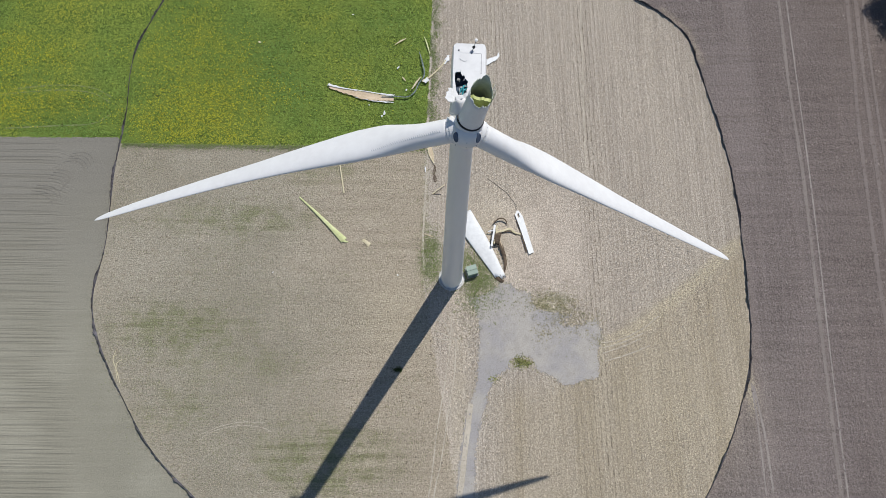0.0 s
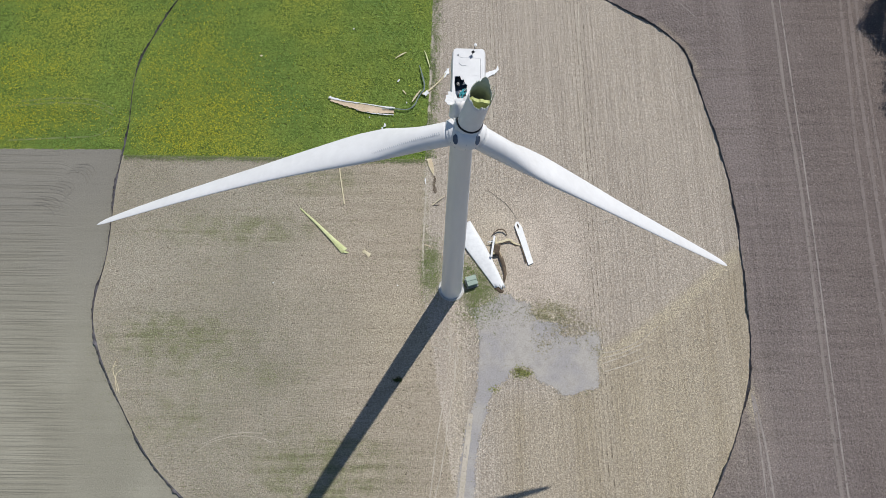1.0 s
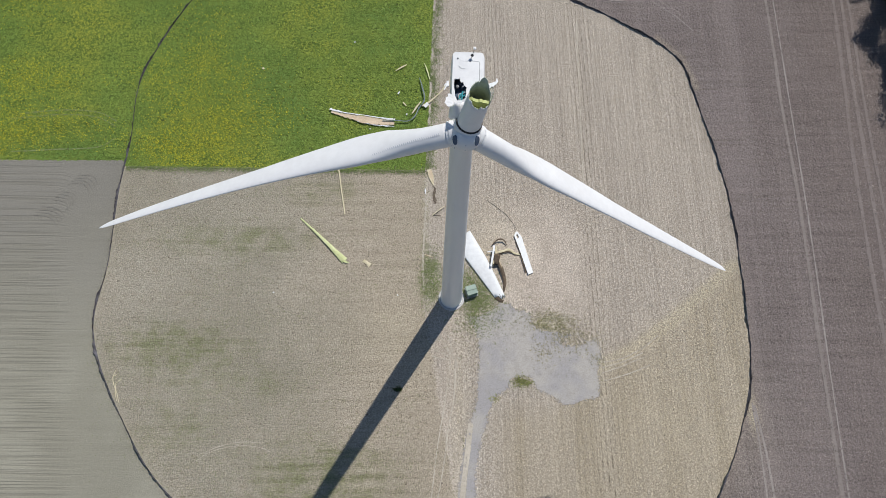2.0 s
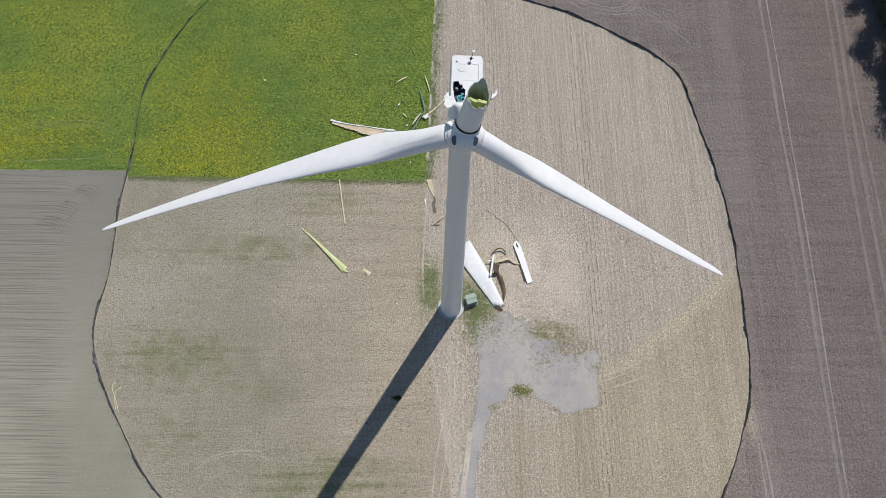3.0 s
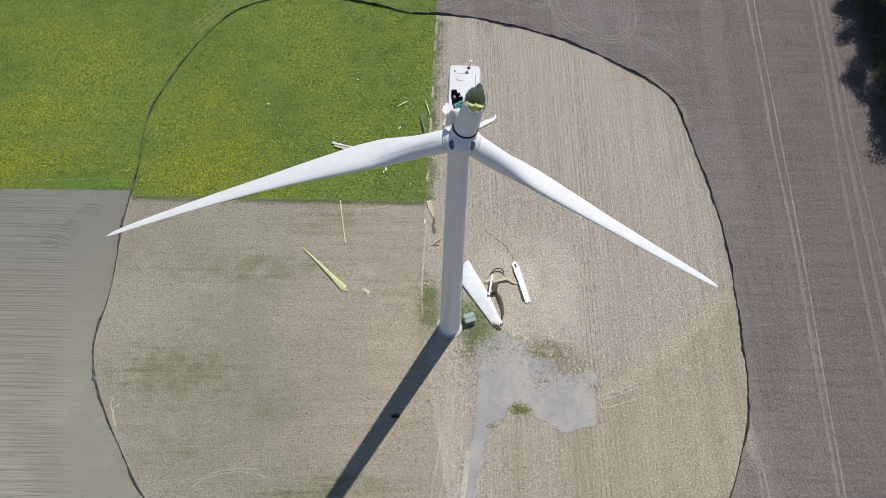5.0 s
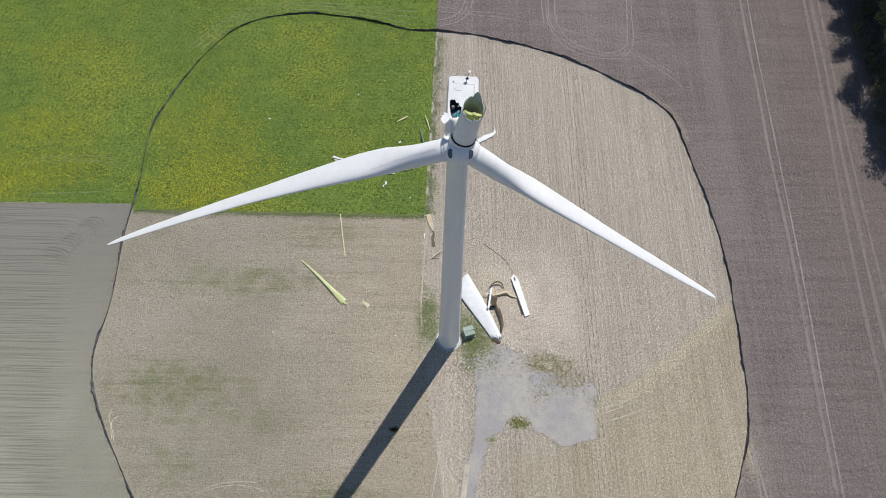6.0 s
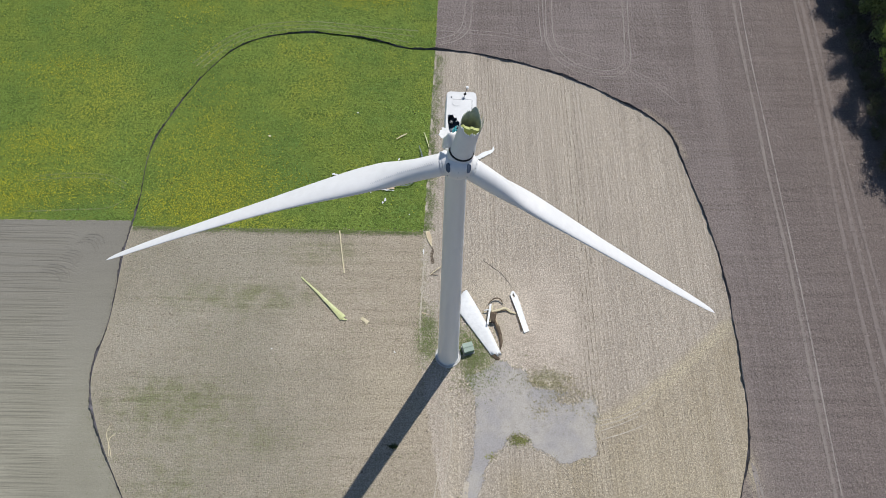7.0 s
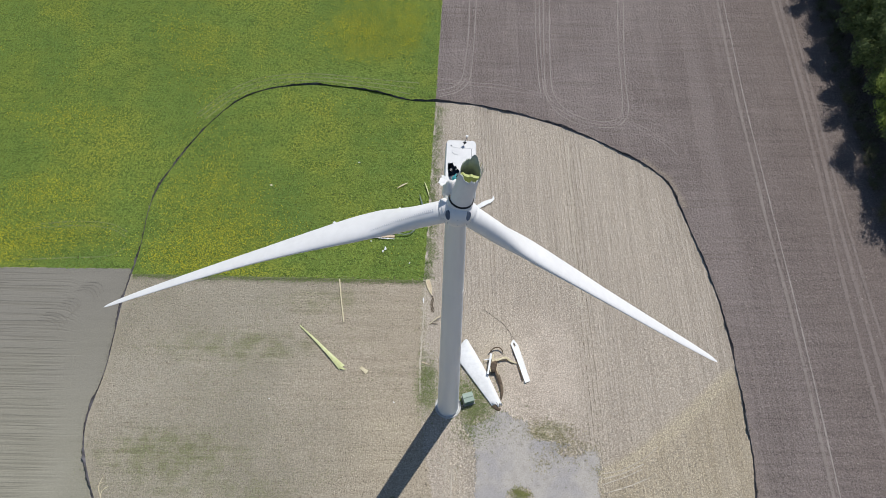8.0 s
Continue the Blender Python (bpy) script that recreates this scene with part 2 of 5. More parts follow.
    plough = mix(nt, remap(nt, band_y, 0.45, 0.62, 0.0, 0.5), plough, (0.25, 0.212, 0.198))
    plough = mix(nt, remap(nt, calc(nt, "ADD", X, times(calc(nt, "SUBTRACT", wide, 0.5), 30.0)), 45.0, 85.0, 0.0, 0.8), plough, (0.185, 0.15, 0.136))
    tilled = mix(nt, remap(nt, wide, 0.38, 0.62), (0.268, 0.252, 0.198), (0.315, 0.297, 0.236))
    tilled = mix(nt, remap(nt, calc(nt, "ADD", Y, times(calc(nt, "SUBTRACT", wide, 0.5), 40.0)), -18.0, 24.0, 0.0, 0.75), tilled, (0.2, 0.186, 0.164))
    tilled = mix(nt, remap(nt, drill, 0.1, 0.9, 0.0, 0.3), tilled, (0.175, 0.162, 0.128))
    tilled = mix(nt, times(remap(nt, streak_x, 0.62, 0.7, 0.0, 0.3), remap(nt, mid, 0.5, 0.6)), tilled, (0.2, 0.185, 0.15))
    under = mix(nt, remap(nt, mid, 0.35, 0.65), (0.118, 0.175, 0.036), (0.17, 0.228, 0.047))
    # dark noise spots: bare soil and shade between the plants, put into the colour
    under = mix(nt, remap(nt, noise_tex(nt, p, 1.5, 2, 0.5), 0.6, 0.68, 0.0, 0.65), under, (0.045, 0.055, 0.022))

    c = mix(nt, edge(stub), brown, straw)
    c = mix(nt, edge(till, 0.2), c, tilled)
    c = mix(nt, edge(dark, 0.2), c, plough)
    pale = times(bleached, remap(nt, grain, 0.3, 0.62))
    c = mix(nt, times(pale, 0.85), c, (0.54, 0.47, 0.33))
    weedy = times(weeds, times(remap(nt, streak_x, 0.36, 0.62, 0.6, 1.1), remap(nt, mid, 0.36, 0.62, 0.55, 1.3)))
    green = remap(nt, calc(nt, "ADD", times(weedy, 0.62), times(grain, 0.6)), 0.4, 0.95)
    c = mix(nt, times(green, 0.62), c, (0.165, 0.185, 0.07))
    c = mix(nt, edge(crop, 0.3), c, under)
    coarse = c
    c = mix(nt, 1.0, c, mix(nt, remap(nt, grain, 0.3, 0.7), mix(nt, stub, (0.74, 0.735, 0.73), (0.62, 0.61, 0.6)), mix(nt, stub, (1.2, 1.2, 1.2), (1.32, 1.32, 1.32))), "MULTIPLY")
    c = mix(nt, 1.0, c, mix(nt, remap(nt, fine, 0.3, 0.7), (0.77, 0.77, 0.77), (1.22, 1.22, 1.22)), "MULTIPLY")
    clump = noise_tex(nt, p, 2.6, 3, 0.6)
    c = mix(nt, 1.0, c, mix(nt, remap(nt, clump, 0.33, 0.67), (0.86, 0.86, 0.855), (1.12, 1.12, 1.12)), "MULTIPLY")
    # dark crumbs and pale flecks, drawn out along the rows in the stubble and thicker along old furrows in the fallow
    dots = noise_tex(nt, p, 4.6, 3, 0.7)
    dashes = noise_tex(nt, position(nt, (8.0, 3.6, 1)), 1.0, 3, 0.7)
    dots_in = mix(nt, stub, dots, dashes)
    thick = times(calc(nt, "SUBTRACT", streak_x, 0.5), mix(nt, stub, (0.8, 0.8, 0.8), (0.15, 0.15, 0.15)))
    dots_v = calc(nt, "ADD", dots_in, thick)
    c = mix(nt, remap(nt, dots_v, 0.54, 0.68, 0.0, 0.5), c, mix(nt, 1.0, c, (0.46, 0.45, 0.4), "MULTIPLY"))
    c = mix(nt, remap(nt, dots_v, 0.44, 0.34, 0.0, 0.3), c, mix(nt, 1.0, c, (1.5, 1.5, 1.48), "MULTIPLY"))
    # the tilled headland is raked smooth
    c = mix(nt, times(till, 0.72), c, coarse)
    link(nt, c, b.inputs["Base Color"])
    h = calc(nt, "ADD", calc(nt, "SUBTRACT", grain, times(dots_v, 0.8)), times(fine, 0.4))
    h = times(h, calc(nt, "SUBTRACT", 1.0, times(till, 0.6)))
    h = calc(nt, "SUBTRACT", h, times(times(line, stub), 0.2))
    h = calc(nt, "SUBTRACT", h, times(times(drill, till), 0.45))
    lumps = noise_tex(nt, position(nt, (1.0, 0.6, 1)), 2.0, 4, 0.65)
    smooth = remap(nt, band_y, 0.45, 0.62, 1.0, 0.55)
    h = calc(nt, "ADD", h, times(times(times(lumps, dark), smooth), 4.6))
    bump(nt, h, b, 0.9, 0.13)
    return m


def build_ground():
    far = [150, 190, 260, 380, 600, 1000, 1800, 3000]
    xs = np.concatenate([[-v for v in far[::-1]], np.arange(-124, 124.1, 0.6), far])
    ys = np.concatenate([[-v for v in far[::-1]], [-110, -80, -60], np.arange(-48, 130.1, 0.6), far])
    gx, gy = np.meshgrid(xs, ys)
    x, y = gx.ravel(), gy.ravel()
    verts = np.column_stack([x, y, swell(x, y)])
    nx, ny = len(xs), len(ys)
    i = (np.arange(ny - 1)[:, None] * nx + np.arange(nx - 1)[None, :]).ravel()
    faces = np.column_stack([i, i + 1, i + nx + 1, i + nx])
    ob = mesh_object("ground", verts.tolist(), faces.tolist(), ground_material(), smooth=True)
    z = zones(x, y)
    for name, cols in (("zone_a", z[0:3]), ("zone_b", z[3:6]), ("zone_c", z[6:9])):
        at = ob.data.attributes.new(name, "FLOAT_COLOR", "POINT")
        at.data.foreach_set("color", np.column_stack([*cols, np.ones(len(x))]).astype(np.float32).ravel())
    return tagged(ob, "dry farmland of stubble, tilled soil and green crop", "ground", kind="structure")


build_ground()


def overlay(name, loop, half, z, mat, res=0.4, holes=None):
    """A thin layer of loose material on the ground inside a loop, thinning out at its rim."""
    lo, hi = loop.min(0) - half, loop.max(0) + half
    xs, ys = np.arange(lo[0], hi[0], res), np.arange(lo[1], hi[1], res)
    gx, gy = np.meshgrid(xs, ys)
    x, y = gx.ravel(), gy.ravel()
    m = ramp(signed(x, y, loop), half)
    if holes is not None:
        m = m - holes(x, y)
    nx, ny = len(xs), len(ys)
    i = (np.arange(ny - 1)[:, None] * nx + np.arange(nx - 1)[None, :]).ravel()
    q = np.column_stack([i, i + 1, i + nx + 1, i + nx])
    q = q[m[q].max(1) > 0.02]
    used, inv = np.unique(q, return_inverse=True)
    verts = np.column_stack([x, y, swell(x, y) + z])[used]
    ob = mesh_object(name, verts.tolist(), inv.reshape(-1, 4).tolist(), mat, smooth=True)
    at = ob.data.attributes.new("m", "FLOAT", "POINT")
    at.data.foreach_set("value", m[used].astype(np.float32))
    return ob




def gravel_material():
    """Packed grey stone with paler, sandy patches and dark specks."""
    m, nt, b = material("road_gravel", 0.95, 0, 0.15)
    p = position(nt)
    grain, big, mid = noise_tex(nt, p, 5.0, 4, 0.75), noise_tex(nt, p, 0.11, 3, 0.6), noise_tex(nt, p, 0.7, 4, 0.65)
    c = mix(nt, remap(nt, big, 0.42, 0.6), (0.345, 0.325, 0.315), (0.405, 0.375, 0.338))
    c = mix(nt, remap(nt, mid, 0.5, 0.68, 0.0, 0.4), c, (0.3, 0.275, 0.245))
    c = mix(nt, 1.0, c, mix(nt, remap(nt, grain, 0.3, 0.7), (0.84, 0.84, 0.84), (1.15, 1.15, 1.15)), "MULTIPLY")
    specks = calc(nt, "MULTIPLY", remap(nt, noise_tex(nt, p, 3.4, 3, 0.6), 0.62, 0.7), remap(nt, mid, 0.42, 0.6))
    c = mix(nt, calc(nt, "MULTIPLY", specks, 0.6), c, (0.12, 0.115, 0.085))
    link(nt, c, b.inputs["Base Color"])
    bump(nt, grain, b, 0.5, 0.03)
    return m


GRAVEL = with_alpha(gravel_material(), "m", 2.2, 1.1)
TRACK = with_alpha(speckled("packed_soil", (0.265, 0.23, 0.208), (0.34, 0.3, 0.272), 3.0, 0.95, 0.3, relief=0.3))


def pad_gaps(x, y):
    return (0.8 * blob(x, y, 17, -3.4, 3.6, 1.6) + 0.7 * blob(x, y, 20.5, -6.6, 3.4, 1.4) + 0.4 * blob(x, y, 16.2, -8.2, 1.6, 1.6) + 0.35 * blob(x, y, 13.6, -11.0, 1.2, 1.8)
            + 0.9 * blob(x, y, 11.3, -13.2, 1.8, 1.0) + 0.55 * blob(x, y, 4.5, -1, 3, 2.4) + 0.35 * blob(x, y, 20.5, -11.0, 2.4, 0.8) + 0.28 * np.clip((-19 - y) / 8, 0, 1))


tagged(overlay("gravel_road", PAD, 1.2, 0.03, GRAVEL, holes=pad_gaps), "grey gravel pad and access road, patchy with weeds", "road", kind="structure")


PALE_TRACK = with_alpha(speckled("bleached_rut", (0.40, 0.35, 0.28), (0.56, 0.5, 0.41), 3.0, 0.95, 0.3, relief=0.3))


def wheel_track(points, width=0.28, mat=None, label="pale packed wheel track on ploughed soil"):
    line = spline(points, 0.8)
    tang = np.gradient(line, axis=0)
    tang /= np.linalg.norm(tang, axis=1)[:, None]
    side = np.column_stack([-tang[:, 1], tang[:, 0]])
    verts, faces, m = [], [], []
    for i, (c, s) in enumerate(zip(line, side)):
        for k, u in enumerate((-1, -0.5, 0, 0.5, 1)):
            q = c + s * u * width * (1 + 0.15 * math.sin(i * 0.21) + 0.08 * math.sin(i * 0.53))
            verts.append((q[0], q[1], float(swell(q[0], q[1])) + 0.045 - 0.004 * (k == 2)))
            m.append((0.0, 0.72, 0.6, 0.72, 0.0)[k])
            if i and k:
                a = i * 5 + k
                faces.append((a - 6, a - 5, a, a - 1))
    ob = mesh_object("wheel_track", verts, faces, mat or TRACK, smooth=True)
    at = ob.data.attributes.new("m", "FLOAT", "POINT")
    at.data.foreach_set("value", np.array(m, np.float32))
    return tagged(ob, label, "wheel track", "wheel tracks", "structure")


LANE = with_alpha(speckled("lane_soil", (0.18, 0.148, 0.135), (0.222, 0.187, 0.171), 3.0, 0.95, 0.3, relief=0.2))
DULL_TRACK = with_alpha(speckled("flattened_soil", (0.208, 0.176, 0.158), (0.262, 0.226, 0.204), 3.0, 0.95, 0.3, relief=0.3))
wheel_track([(67.4, 125), (66.2, 105.4), (64.8, 83.8), (64.1, 68.2), (63.7, 52.5), (63.2, 38.3), (63.1, 21.1), (62.5, 6.2), (61.8, -9.4), (61.2, -27.5), (60.6, -46)], 0.42, DULL_TRACK)
wheel_track([(69.0, 125), (67.7, 105.4), (66.4, 83.9), (65.6, 68.2), (65.2, 52.6), (64.8, 38.3), (64.3, 21.1), (63.7, 6.2), (62.9, -9.4), (62.2, -27.5), (61.7, -46)], 0.19)
wheel_track([(5.9, 128.0), (5.1, 104.3), (4.7, 92.2), (3.8, 82.8), (3.0, 77.5), (1.2, 75.0), (-2.3, 73.7)], 0.17)
wheel_track([(8.2, 128.0), (6.8, 104.3), (6.0, 90.3), (5.3, 81.1), (4.5, 76.4), (2.1, 73.5), (-1.9, 71.9)], 0.17)
wheel_track([(4.1, 77.8), (2.3, 74.7), (0.2, 73.3), (-2.1, 72.7)], 0.12)
wheel_track([(22.2, 128.0), (21.2, 104.6), (20.5, 88.7), (20.4, 77.8), (20.6, 73.4)], 0.17)
wheel_track([(23.2, 128.0), (22.2, 104.6), (21.5, 88.7), (21.3, 77.8), (21.7, 72.6), (23.7, 67.9), (26.6, 65.3), (30.1, 63.9), (34.4, 63.4), (37.0, 64.2), (38.8, 66.3), (39.7, 69.5), (40.0, 76.3), (41.1, 89.0), (43.0, 105.0), (45.7, 128.0)], 0.17)
wheel_track([(24.5, 128.0), (23.2, 104.6), (22.3, 88.7), (21.8, 77.8), (22.0, 73.4), (23.1, 70.6)], 0.17)
wheel_track([(26.2, 128.0), (24.7, 104.6), (23.7, 88.8), (23.2, 77.8), (23.6, 72.9), (25.2, 69.3), (28.2, 66.7), (31.8, 65.4), (35.2, 65.3), (37.5, 66.8), (38.4, 69.5), (39.1, 78.0), (39.8, 89.0), (41.6, 104.9), (44.2, 128.0)], 0.17)
wheel_track([(23.8, 69.2), (26.7, 66.6), (31.4, 64.6), (35.7, 64.3), (38.1, 66.2)], 0.12)
wheel_track([(-2.2, 77.7), (4.6, 76.4), (11.0, 75.8), (17.3, 74.4), (21.0, 73.1), (25.9, 71.3), (30.7, 69.2), (33.6, 67.7)], 0.12)
wheel_track([(-2.2, 76.3), (4.6, 75.4), (12.2, 74.5), (18.4, 73.0), (20.9, 72.2)], 0.12)
wheel_track([(38.6, 65.5), (42.1, 62.4), (45.6, 59.4), (48.4, 56.1)], 0.12)
wheel_track([(39.6, 65.5), (43.0, 63.0), (46.4, 59.9)], 0.12)
wheel_track([(81.5, 105.7), (80.3, 82.3), (79.2, 62.0), (77.7, 42.7), (76.9, 28.4), (75.6, 0.0), (74.4, -46.0)], 0.55, LANE, "dull flattened lane along the field's edge")
wheel_track([(83.5, 105.7), (81.9, 80.5), (80.5, 60.4), (79.3, 42.8), (78.6, 28.4), (77.6, 0.0), (76.6, -46.0)], 0.4, LANE, "dull flattened lane along the field's edge")
wheel_track([(79.8, 105.6), (78.9, 84.1), (77.7, 64.3), (76.1, 44.1), (74.7, 28.3), (73.2, 0.0), (72.0, -46.0)], 0.5, LANE, "dull flattened lane along the field's edge")
wheel_track([(49.4, -17.0), (49.7, -20.0), (50.2, -25.0), (50.4, -34.0)], 0.24)
wheel_track([(49.1, -16.6), (49.2, -20.0), (49.3, -25.0), (49.2, -34.0)], 0.2)
TRODDEN = with_alpha(speckled("trodden_crop", (0.155, 0.19, 0.072), (0.225, 0.26, 0.108), 3.0, 0.9, 0.3, relief=0.3))
RUT = "bleached wheel rut in dry stubble"
for pts, wd in (([(0.2, -5.6), (-0.0, -9.4), (-0.7, -15.0), (-1.6, -20.4), (-2.3, -24.8), (-3.0, -30.8), (-3.5, -34.3), (-4.3, -46.0)], 0.15), ([(0.8, -9.4), (0.7, -14.1), (0.2, -17.7), (-0.5, -21.3), (-0.9, -24.8), (-1.8, -30.0), (-2.7, -34.3), (-3.5, -46.0)], 0.17),
                ([(3.2, -19.9), (2.7, -23.9), (2.1, -28.3), (1.6, -32.5), (1.3, -34.3), (0.5, -46.0)], 0.6), ([(-4.5, 2.5), (-4.7, 8), (-4.4, 15), (-4.0, 24)], 0.22),
                ([(24.8, -10.1), (28.4, -9.4), (32.3, -7.5), (34.9, -5.5)], 0.12), ([(25.0, -10.9), (28.4, -10.0), (32.1, -8.4)], 0.12), ([(25.0, -11.8), (28.3, -10.7), (31.7, -9.3)], 0.12), ([(25.3, -13.1), (29.1, -12.0), (33.0, -10.5)], 0.12),
                ([(8.4, 64), (8.2, 50), (7.6, 25)], 0.14), ([(25.4, 59), (25.0, 45), (24.2, 20)], 0.2)):
    wheel_track(pts, wd, PALE_TRACK, RUT)

# wheels have pressed down the crop along the outside of the fence
PRESSED = [[(-52.6, 64.5), (-47.4, 70.8), (-41.1, 74.7), (-30.2, 76.4), (-16.6, 74.6), (-8.5, 72.6)],
           [(-53.8, 65.2), (-48.2, 71.8), (-41.5, 76.0), (-30.3, 77.5), (-16.6, 75.8), (-7.5, 74.4)],
           [(-54.6, 66.0), (-48.8, 72.8), (-41.8, 77.1), (-30.3, 78.5), (-16.6, 77.0), (-6.5, 76.0)]]
for points in PRESSED:
    wheel_track(points, 0.22, TRODDEN, "pressed wheel track through the green crop")

# faint curved scrapes on the fallow ground and on the tilled headland
for points in ([(-40.6, -26.0), (-38.0, -24.3), (-34.1, -23.4), (-30.5, -23.6), (-28.6, -24.3)], [(-40.2, -24.9), (-36.8, -23.5), (-33.2, -22.8), (-30.1, -23.0)]):
    wheel_track(points, 0.07, PALE_TRACK, "faint curved scrape on dry soil")



# marks of the drill where it turned on the tilled headland
# the shade in these furrows is put into a darker soil colour
DRILL_MARK = with_alpha(speckled("drill_mark", (0.178, 0.165, 0.14), (0.218, 0.203, 0.172), 3.0, 0.95, 0.3, relief=0.3))
for points in ([(-67.6, 24.0), (-65.6, 24.2), (-64.3, 23.6), (-63.5, 22.2)],
               [(-68.0, 23.4), (-66.1, 23.6), (-64.8, 23.0), (-64.0, 21.7)],
               [(-68.5, 22.9), (-66.5, 23.1), (-65.2, 22.4), (-64.4, 21.1)],
               [(-68.9, 22.3), (-66.9, 22.6), (-65.6, 21.9), (-64.8, 20.6)],
               [(-70.0, 20.9), (-67.9, 20.6), (-67.0, 19.6), (-67.4, 18.5)],
               [(-70.4, 20.4), (-68.3, 20.0), (-67.4, 19.1), (-67.8, 18.0)],
               [(-70.8, 19.8), (-68.7, 19.5), (-67.8, 18.5), (-68.2, 17.4)],
               [(-71.2, 19.3), (-69.1, 18.9), (-68.2, 18.0), (-68.6, 16.9)],
               [(-72.8, 17.9), (-70.6, 17.7), (-69.1, 16.9), (-68.3, 15.7)],
               [(-73.2, 17.3), (-71.0, 17.1), (-69.5, 16.4), (-68.7, 15.2)],
               [(-73.7, 16.8), (-71.4, 16.6), (-69.9, 15.8), (-69.2, 14.7)],
               [(-74.0, 16.3), (-71.8, 16.1), (-70.3, 15.3), (-69.6, 14.2)]):
    wheel_track(points, 0.09, DRILL_MARK, "curved drill mark on the tilled headland")

# more wheel marks through the crop west of the fence
for points in ([(-80.5, 36.9), (-73.0, 37.7), (-66.3, 37.3), (-62.1, 35.3)],
               [(-82.4, 35.8), (-72.8, 36.7), (-66.1, 36.2), (-62.2, 34.2)],
               [(-80.5, 28.9), (-72.1, 29.4), (-64.8, 29.9), (-61.8, 31.9)]):
    wheel_track(points, 0.2, TRODDEN, "pressed wheel track through the green crop")


# ---- wind turbine ----
WHITE = speckled("turbine_paint", (0.745, 0.732, 0.722), (0.805, 0.794, 0.785), 1.2, 0.52, 0.25, relief=0.0, spec=0.3)
# duller copy of the turbine paint: sun glare on the roof offset in colour
ROOF = speckled("toned_white_shell", (0.62, 0.615, 0.61), (0.7, 0.695, 0.69), 1.2, 0.45, 0.3, relief=0.0, spec=0.35)
TOWER_PAINT = speckled("tower_paint", (0.70, 0.71, 0.72), (0.76, 0.77, 0.77), 0.8, 0.42, 0.2, stretch=(1, 1, 0.08), relief=0.0, spec=0.4)
RAW_GLASS = speckled("raw_glass_fibre", (0.34, 0.37, 0.1), (0.48, 0.5, 0.2), 2.5, 0.6, 0.5, relief=0.3)
INNER = speckled("inner_laminate", (0.36, 0.39, 0.31), (0.52, 0.545, 0.45), 2.0, 0.6, 0.5, relief=0.2)
LIME_WEB = speckled("lime_web", (0.4, 0.44, 0.16), (0.53, 0.56, 0.25), 2.5, 0.55, 0.5, relief=0.2)
PALE_FIBRE = speckled("pale_loose_fibre", (0.6, 0.6, 0.52), (0.72, 0.72, 0.64), 2.5, 0.6, 0.5, relief=0.0)
BLACK = speckled("black_rubber", (0.012, 0.013, 0.016), (0.03, 0.03, 0.034), 4.0, 0.6, 0.5, relief=0.1)
GREY_STEEL = speckled("grey_steel", (0.16, 0.17, 0.18), (0.25, 0.26, 0.27), 5.0, 0.45, 0.6, relief=0.1, metal=0.6)
TEAL = speckled("teal_machine_paint", (0.03, 0.24, 0.28), (0.07, 0.36, 0.40), 5.0, 0.45, 0.6, relief=0.1)
FIN = speckled("grey_plastic", (0.42, 0.44, 0.46), (0.52, 0.54, 0.56), 5.0, 0.5, 0.6, relief=0.0)
PALE_RING = speckled("limewashed_concrete", (0.46, 0.45, 0.43), (0.62, 0.605, 0.58), 3.0, 0.85, 0.6, relief=0.2)
CONCRETE = speckled("pale_concrete", (0.28, 0.27, 0.25), (0.40, 0.385, 0.355), 5.0, 0.9, 0.6, relief=0.3)
# shade inside the torn roof and hub ports, put into a navy colour
VOID = speckled("hollow_shade", (0.06, 0.085, 0.13), (0.12, 0.15, 0.21), 3.0, 0.8, 0.5, relief=0.1)


def lathe(profile, n=48, close=True, at=(0, 0, 0)):
    """A turned solid from (radius, height) pairs."""
    bm = bmesh.new()
    rings = []
    for r, z in profile:
        rings.append([bm.verts.new((at[0] + r * math.cos(2 * math.pi * k / n), at[1] + r * math.sin(2 * math.pi * k / n), at[2] + z)) for k in range(n)])
    for a, b in zip(rings[:-1], rings[1:]):
        for k in range(n):
            bm.faces.new((a[k], a[(k + 1) % n], b[(k + 1) % n], b[k]))
    if close:
        bm.faces.new(rings[0][::-1])
        bm.faces.new(rings[-1])
    return bm


def box(sx, sy, sz, m=Matrix(), bevel=0.0):
    bm = bmesh.new()
    bmesh.ops.create_cube(bm, size=1.0, matrix=m @ Matrix.Diagonal((sx, sy, sz, 1)))
    if bevel:
        bmesh.ops.bevel(bm, geom=bm.edges[:], offset=bevel, segments=2, affect="EDGES")
    return bm


def merge(*parts):
    out = bmesh.new()
    for b in parts:
        me = bpy.data.meshes.new("tmp")
        b.to_mesh(me)
        b.free()
        out.from_mesh(me)
        bpy.data.meshes.remove(me)
    return out


HUB = Vector((0.16, -3.9, 65.54))
TILT = radians(5.27)
YAW = Matrix.Rotation(radians(-0.8), 3, "Z")
FWD = YAW @ Vector((0.0, -math.cos(TILT), math.sin(TILT)))
UP = YAW @ Vector((0.0, math.sin(TILT), math.cos(TILT)))
SIDE = YAW @ Vector((1.0, 0.0, 0.0))


def spoke(degrees):
    a = radians(degrees)
    return SIDE * math.cos(a) + UP * math.sin(a)


turbine = tagged(new("wind_turbine"), "white wind turbine with one blade snapped off", "wind turbine")

